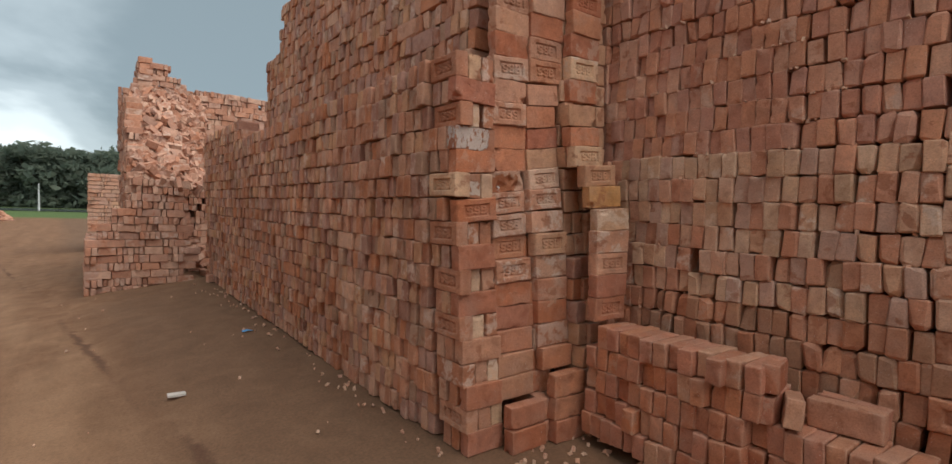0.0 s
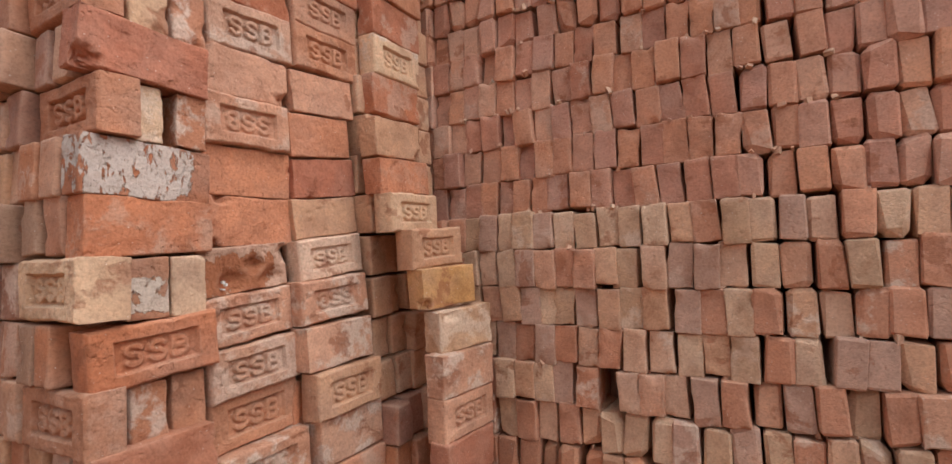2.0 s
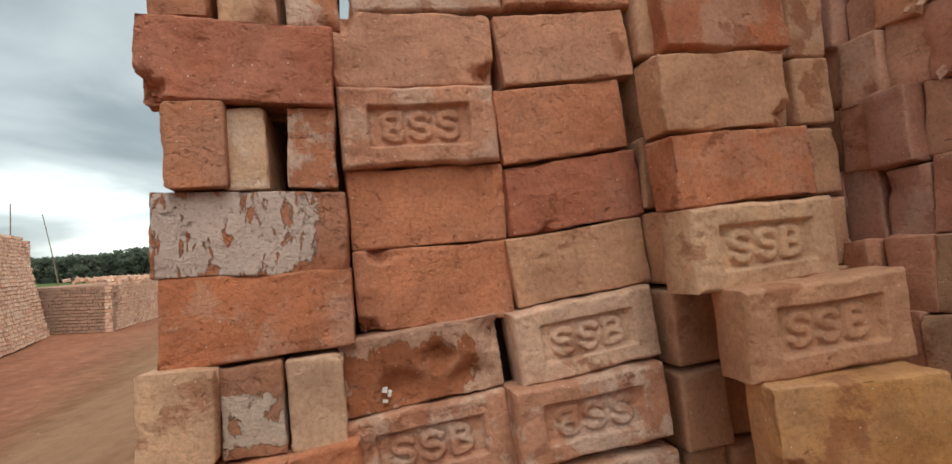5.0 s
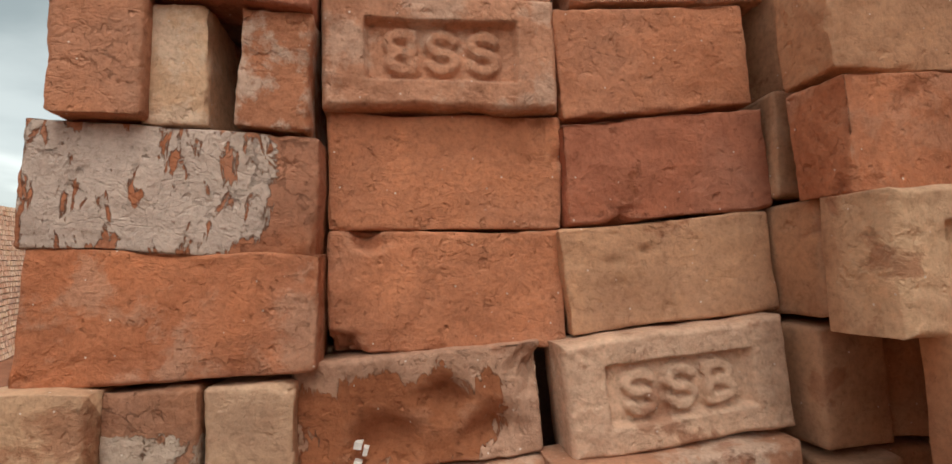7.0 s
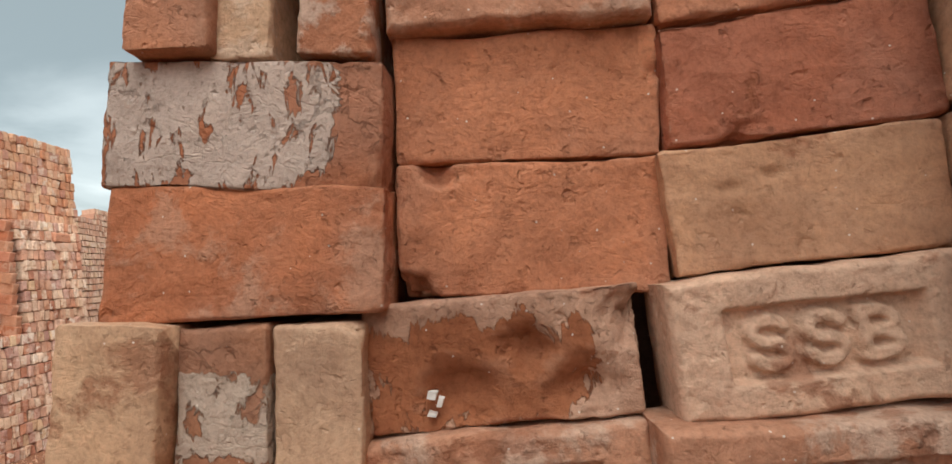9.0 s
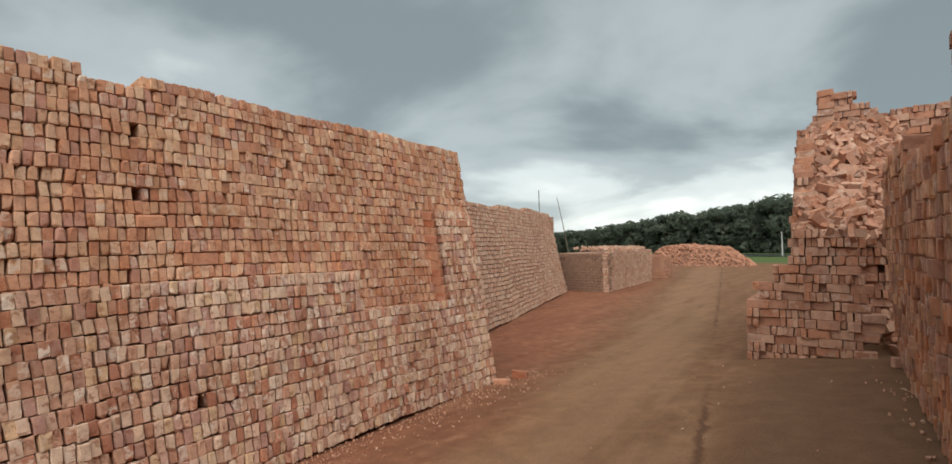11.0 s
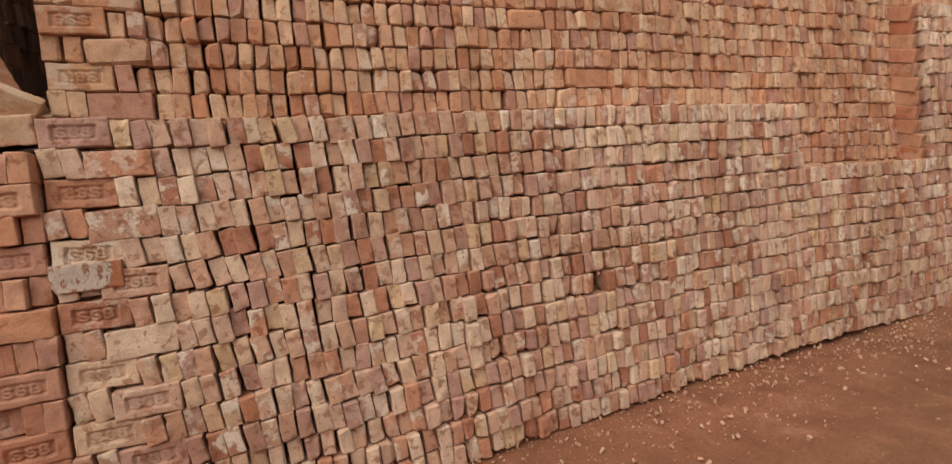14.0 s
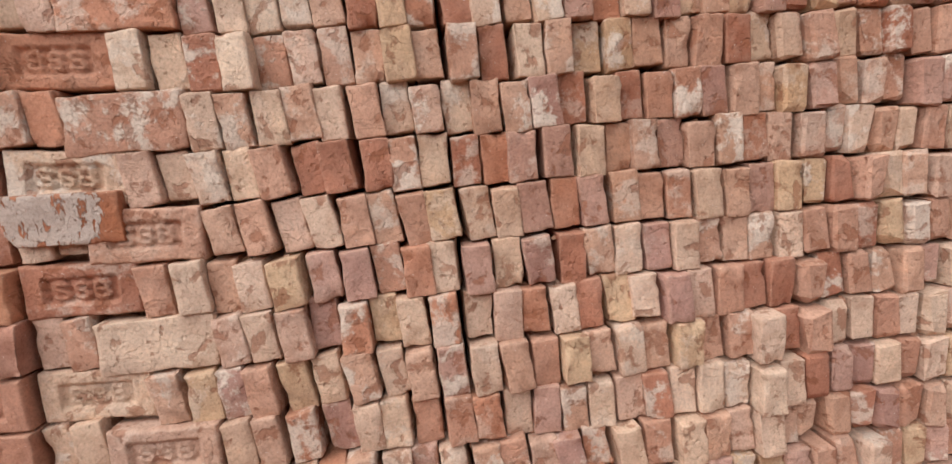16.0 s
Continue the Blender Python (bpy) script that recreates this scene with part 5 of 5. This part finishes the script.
# ---- trees, poles, pond ----
def tree_meshes(seed):
    rng = np.random.default_rng(seed)
    pts, faces = [], []

    def tube(a, b, ra, rb, sides=7):
        a, b = Vector(a), Vector(b)
        w = (b - a).normalized()
        u = w.orthogonal().normalized()
        v = w.cross(u)
        k = len(pts)
        for c, r in ((a, ra), (b, rb)):
            for i in range(sides):
                g = 2 * math.pi * i / sides
                pts.append(tuple(c + (u * math.cos(g) + v * math.sin(g)) * r))
        for i in range(sides):
            j = (i + 1) % sides
            faces.append((k + i, k + j, k + sides + j, k + sides + i))

    tube((0, 0, 0), (0.1, 0, 3.2), 0.30, 0.20)
    ends = []
    for i in range(8):
        g, up = rng.uniform(0, 2 * math.pi), rng.uniform(4.0, 8.2)
        e = (rng.uniform(0.8, 2.8) * math.cos(g), rng.uniform(0.8, 2.8) * math.sin(g), up)
        tube((0.1, 0, rng.uniform(2.2, 3.2)), e, 0.13, 0.04)
        ends.append(e)
    trunk = mesh_of("trunk", pts, faces, bark_mat)
    leaf_pts, leaf_faces = [], []
    for e in ends + [(0, 0, 7.5), (0.8, 0.5, 5.2), (-1, -0.6, 4.6), (1.5, -0.8, 3.0), (-1.6, 0.4, 2.8), (0.6, -1.4, 1.0), (-1.0, -1.0, 0.9), (1.8, 0.6, 1.2)]:
        size = rng.uniform(1.1, 2.0)
        for _ in range(100):
            d = rng.normal(0, 1, 3)
            d /= np.linalg.norm(d)
            c = np.array(e) + d * size * rng.uniform(0.55, 1.05) * (1, 1, 0.75)
            a = rng.normal(0, 1, (2, 3)) * rng.uniform(0.17, 0.38)
            k = len(leaf_pts)
            leaf_pts += [tuple(c - a[0]), tuple(c + a[1] * 0.6), tuple(c + a[0]), tuple(c - a[1] * 0.6)]
            leaf_faces.append((k, k + 1, k + 2, k + 3))
    return trunk, mesh_of("crown", leaf_pts, leaf_faces, leaf_mat)


def plant_trees():
    rng = np.random.default_rng(31)
    first = []
    for v in range(4):
        trunk, crown = tree_meshes(40 + v)
        tree = tagged(new("tree"), "dark green broad-leaved tree in a dense row behind a field", "tree", "trees behind the field")
        new("trunk", trunk).parent = tree
        new("crown", crown).parent = tree
        first.append(tree)
    spots = []
    for row in range(3):
        for i in range(44):
            x = -100 + 3.1 * i + rng.normal(0, 0.9)
            spots.append((x, 118 + 5 * row + rng.normal(0, 1.5) - 0.10 * x * 0, row))
    for i, (x, y, row) in enumerate(spots):
        tall = 0.62 + 0.62 * min(1, max(0, (x + 55) / 45)) + 0.16 * noise.noise(Vector((x * 0.12, row, 0)))
        m = pose(x, y, -0.7, 0, 0, rng.uniform(0, 360))
        size = Matrix.Diagonal((tall * 1.15, tall * 1.15, tall, 1))
        if i < 4:
            first[i].matrix_basis = m @ size
        else:
            copy = copy_thing(first[i % 4], m)
            copy.matrix_basis = m @ size


plant_trees()


def pole(a, b, r, label, mat=bamboo_mat, name="bamboo_pole", category="pole"):
    a, b = Vector(a), Vector(b)
    bm = bmesh.new()
    count = 9
    w = (b - a).normalized()
    u = w.orthogonal().normalized()
    v = w.cross(u)
    rings = []
    for k in range(count):
        f = k / (count - 1)
        c = (b - a) * f + u * 0.06 * math.sin(f * 3) * (name == "bamboo_pole")
        rr = r * (1 - 0.45 * f) * (1.12 if k % 2 else 1.0)
        rings.append([bm.verts.new(c + (u * math.cos(g) + v * math.sin(g)) * rr) for g in [2 * math.pi * i / 8 for i in range(8)]])
    for p, q in zip(rings, rings[1:]):
        for i in range(8):
            bm.faces.new((p[i], p[(i + 1) % 8], q[(i + 1) % 8], q[i]))
    bm.faces.new(rings[0][::-1])
    bm.faces.new(rings[-1])
    me = bpy.data.meshes.new(name)
    bm.to_mesh(me)
    bm.free()
    me.materials.append(mat)
    ob = new(name, me)
    ob.location = a
    return tagged(ob, label, category)


pole((-13.9, 24.0, -0.66), (-13.85, 24.0, 4.45), 0.035, "thin upright bamboo pole behind a brick stack")
pole((-12.80, 26, -0.66), (-13.75, 26, 4.2), 0.03, "thin leaning bamboo pole behind a brick stack")
pole((-8.3, 100, -0.8), (-8.35, 100, 3.3), 0.13, "pale concrete post at the edge of a field", post_mat, "concrete_post", "post")
pond = new("water", mesh_of("water", [(-34, 88, -0.6), (1, 84, -0.6), (8, 104, -0.6), (-30, 106, -0.6)], [(0, 1, 2, 3)], water_mat))
tagged(pond, "pale still water of a flooded field", "water", kind="structure")


# ---- small things ----
def loose(m, mat, label):
    ob = new("loose_brick", fine_meshes(mat)[int(RNG.integers(7))])
    ob.matrix_basis = m
    return tagged(ob, label, "brick")


loose(pose(-4.42, 6.02, -0.62 + H / 2, 0, 4, 20), clay_red, "red brick standing on edge on the ground beside a stack")
loose(pose(-4.48, 5.62, -0.62 + W / 2, 90, 0, 28), clay_rosy, "red brick lying flat on the ground beside a stack")
loose(pose(0.12, 6.72, H / 2, 0, 0, 30), clay_pale, "pale brick on edge at the foot of a stack")


for x, y, z, a, b, g, mat in ((-5.06, -1.17, 1.080, 4, 0, 92, clay_cream), (-5.17, -1.18, 1.085, -8, 3, 87, clay_red), (-5.30, -1.17, 1.090, 20, 0, 94, clay_cream),
                              (-5.13, -1.17, 1.180, 82, 12, 100, clay_red), (-5.10, -1.15, 1.195, 20, 28, 100, clay_cream), (-5.24, -1.19, 1.245, 10, 66, 60, clay_red), (-5.34, -1.18, 1.195, 60, 30, 70, clay_cream)):
    loose(pose(x, y, z, a, b, g), mat, "loose brick fallen into the gap between two stacks")
scrap = new("plaster_scrap", mesh_of("plaster_scrap", (brick_points(RNG, (0.11, 0.06, 0.016), 0.5)).tolist(), BOX_FACES, scrap_mat))
scrap.location = (-0.91, 2.0, ground_height(-0.91, 2.0) + 0.004)
tagged(scrap, "flat pale scrap of plaster lying on the earth", "plaster scrap")
wrapper = new("plastic_wrapper", mesh_of("plastic_wrapper", [(-0.05, -0.02, 0), (0.0, -0.03, 0.012), (0.05, -0.015, 0.004), (0.045, 0.02, 0.002), (0.0, 0.018, 0.016), (-0.045, 0.025, 0.006),
                                                             (-0.05, -0.02, -0.003), (0.0, -0.03, 0.008), (0.05, -0.015, 0), (0.045, 0.02, -0.002), (0.0, 0.018, 0.012), (-0.045, 0.025, 0.002)],
                                         [(0, 1, 4, 5), (1, 2, 3, 4), (11, 10, 7, 6), (10, 9, 8, 7), (0, 6, 7, 1), (1, 7, 8, 2), (2, 8, 9, 3), (3, 9, 10, 4), (4, 10, 11, 5), (5, 11, 6, 0)], blue_mat))
wrapper.location = (-0.17, 3.26, ground_height(-0.17, 3.26) + 0.002)
tagged(wrapper, "small crumpled blue plastic wrapper on the earth", "wrapper")


def scatter_chips():
    rng = np.random.default_rng(77)
    pts, faces = [], []
    spots = []
    for _ in range(2300):
        y = rng.uniform(-1.2, 6.5)
        spots.append((-4.68 + abs(rng.normal(0, 0.36)), y, 0.0018 + 0.0075 * rng.random() ** 3.5))
    for _ in range(45):
        spots.append((rng.normal(0.45, 0.35), -0.15 - abs(rng.normal(0, 0.2)), rng.uniform(0.004, 0.011)))
    for _ in range(60):
        y = rng.uniform(0, 6)
        spots.append((0.06 - abs(rng.normal(0, 0.12)), y, rng.uniform(0.004, 0.011)))
    for _ in range(60):
        spots.append((rng.uniform(-4, 0), rng.uniform(-1, 7), rng.uniform(0.003, 0.009)))
    spots = [(x, y, ground_height(x, y) + r * 0.35, r) for x, y, r in spots]
    for _ in range(420):
        y, z = rng.uniform(-0.6, 4.5), -0.65 + 0.1165 * rng.integers(2, 15)
        zz = z + wavy(y + 1.04, z, 7.0, 0.035)
        spots.append((-4.66 - face_c(y + 1.04, z) + wavy(y + 1.04, z, 37.0, 0.035) - rng.uniform(0.0, 0.03), y, zz + 0.002, rng.uniform(0.003, 0.009)))
    for _ in range(160):
        y, z = rng.uniform(-1.5, -0.1), 0.1195 * rng.integers(5, 20)
        spots.append((1.08 + 0.02 * z + rng.uniform(0.0, 0.03), y, z + 0.002 + wavy(0.16 - y, z, 4.0, 0.018), rng.uniform(0.003, 0.008)))
    k = 0
    for x, y, z, r in spots:
        m = np.array(pose(x, y, z, *rng.uniform(0, 360, 3)))
        p = FAR_AT * (r * rng.uniform(1.1, 1.9), r * rng.uniform(0.7, 1.2), r * rng.uniform(0.6, 1.0)) * rng.uniform(0.7, 1.2, (8, 1))
        pts.append(p @ m[:3, :3].T + m[:3, 3])
        faces += [[i + 8 * k for i in f] for f in FAR_FACES]
        k += 1
    ob = new("brick_chips", mesh_of("brick_chips", np.concatenate(pts).tolist(), faces, clay_warm))
    tagged(ob, "pale brick chips scattered on red earth", "brick chips", kind="stuff")


scatter_chips()
for x, z, wide, tall in ((0.301, 1.362, 0.007, 0.006), (0.308, 1.356, 0.005, 0.008), (0.302, 1.346, 0.008, 0.003)):
    put_piece(stack_a, mesh_of("lime_lump", (FAR_AT * (wide / 2, 0.005, tall / 2) * RNG.uniform(0.75, 1.15, (8, 1))).tolist(), FAR_FACES, lime_mat), pose(x, 0.034, z, 0, 10, 0), "lime_lump", "white lime lump")
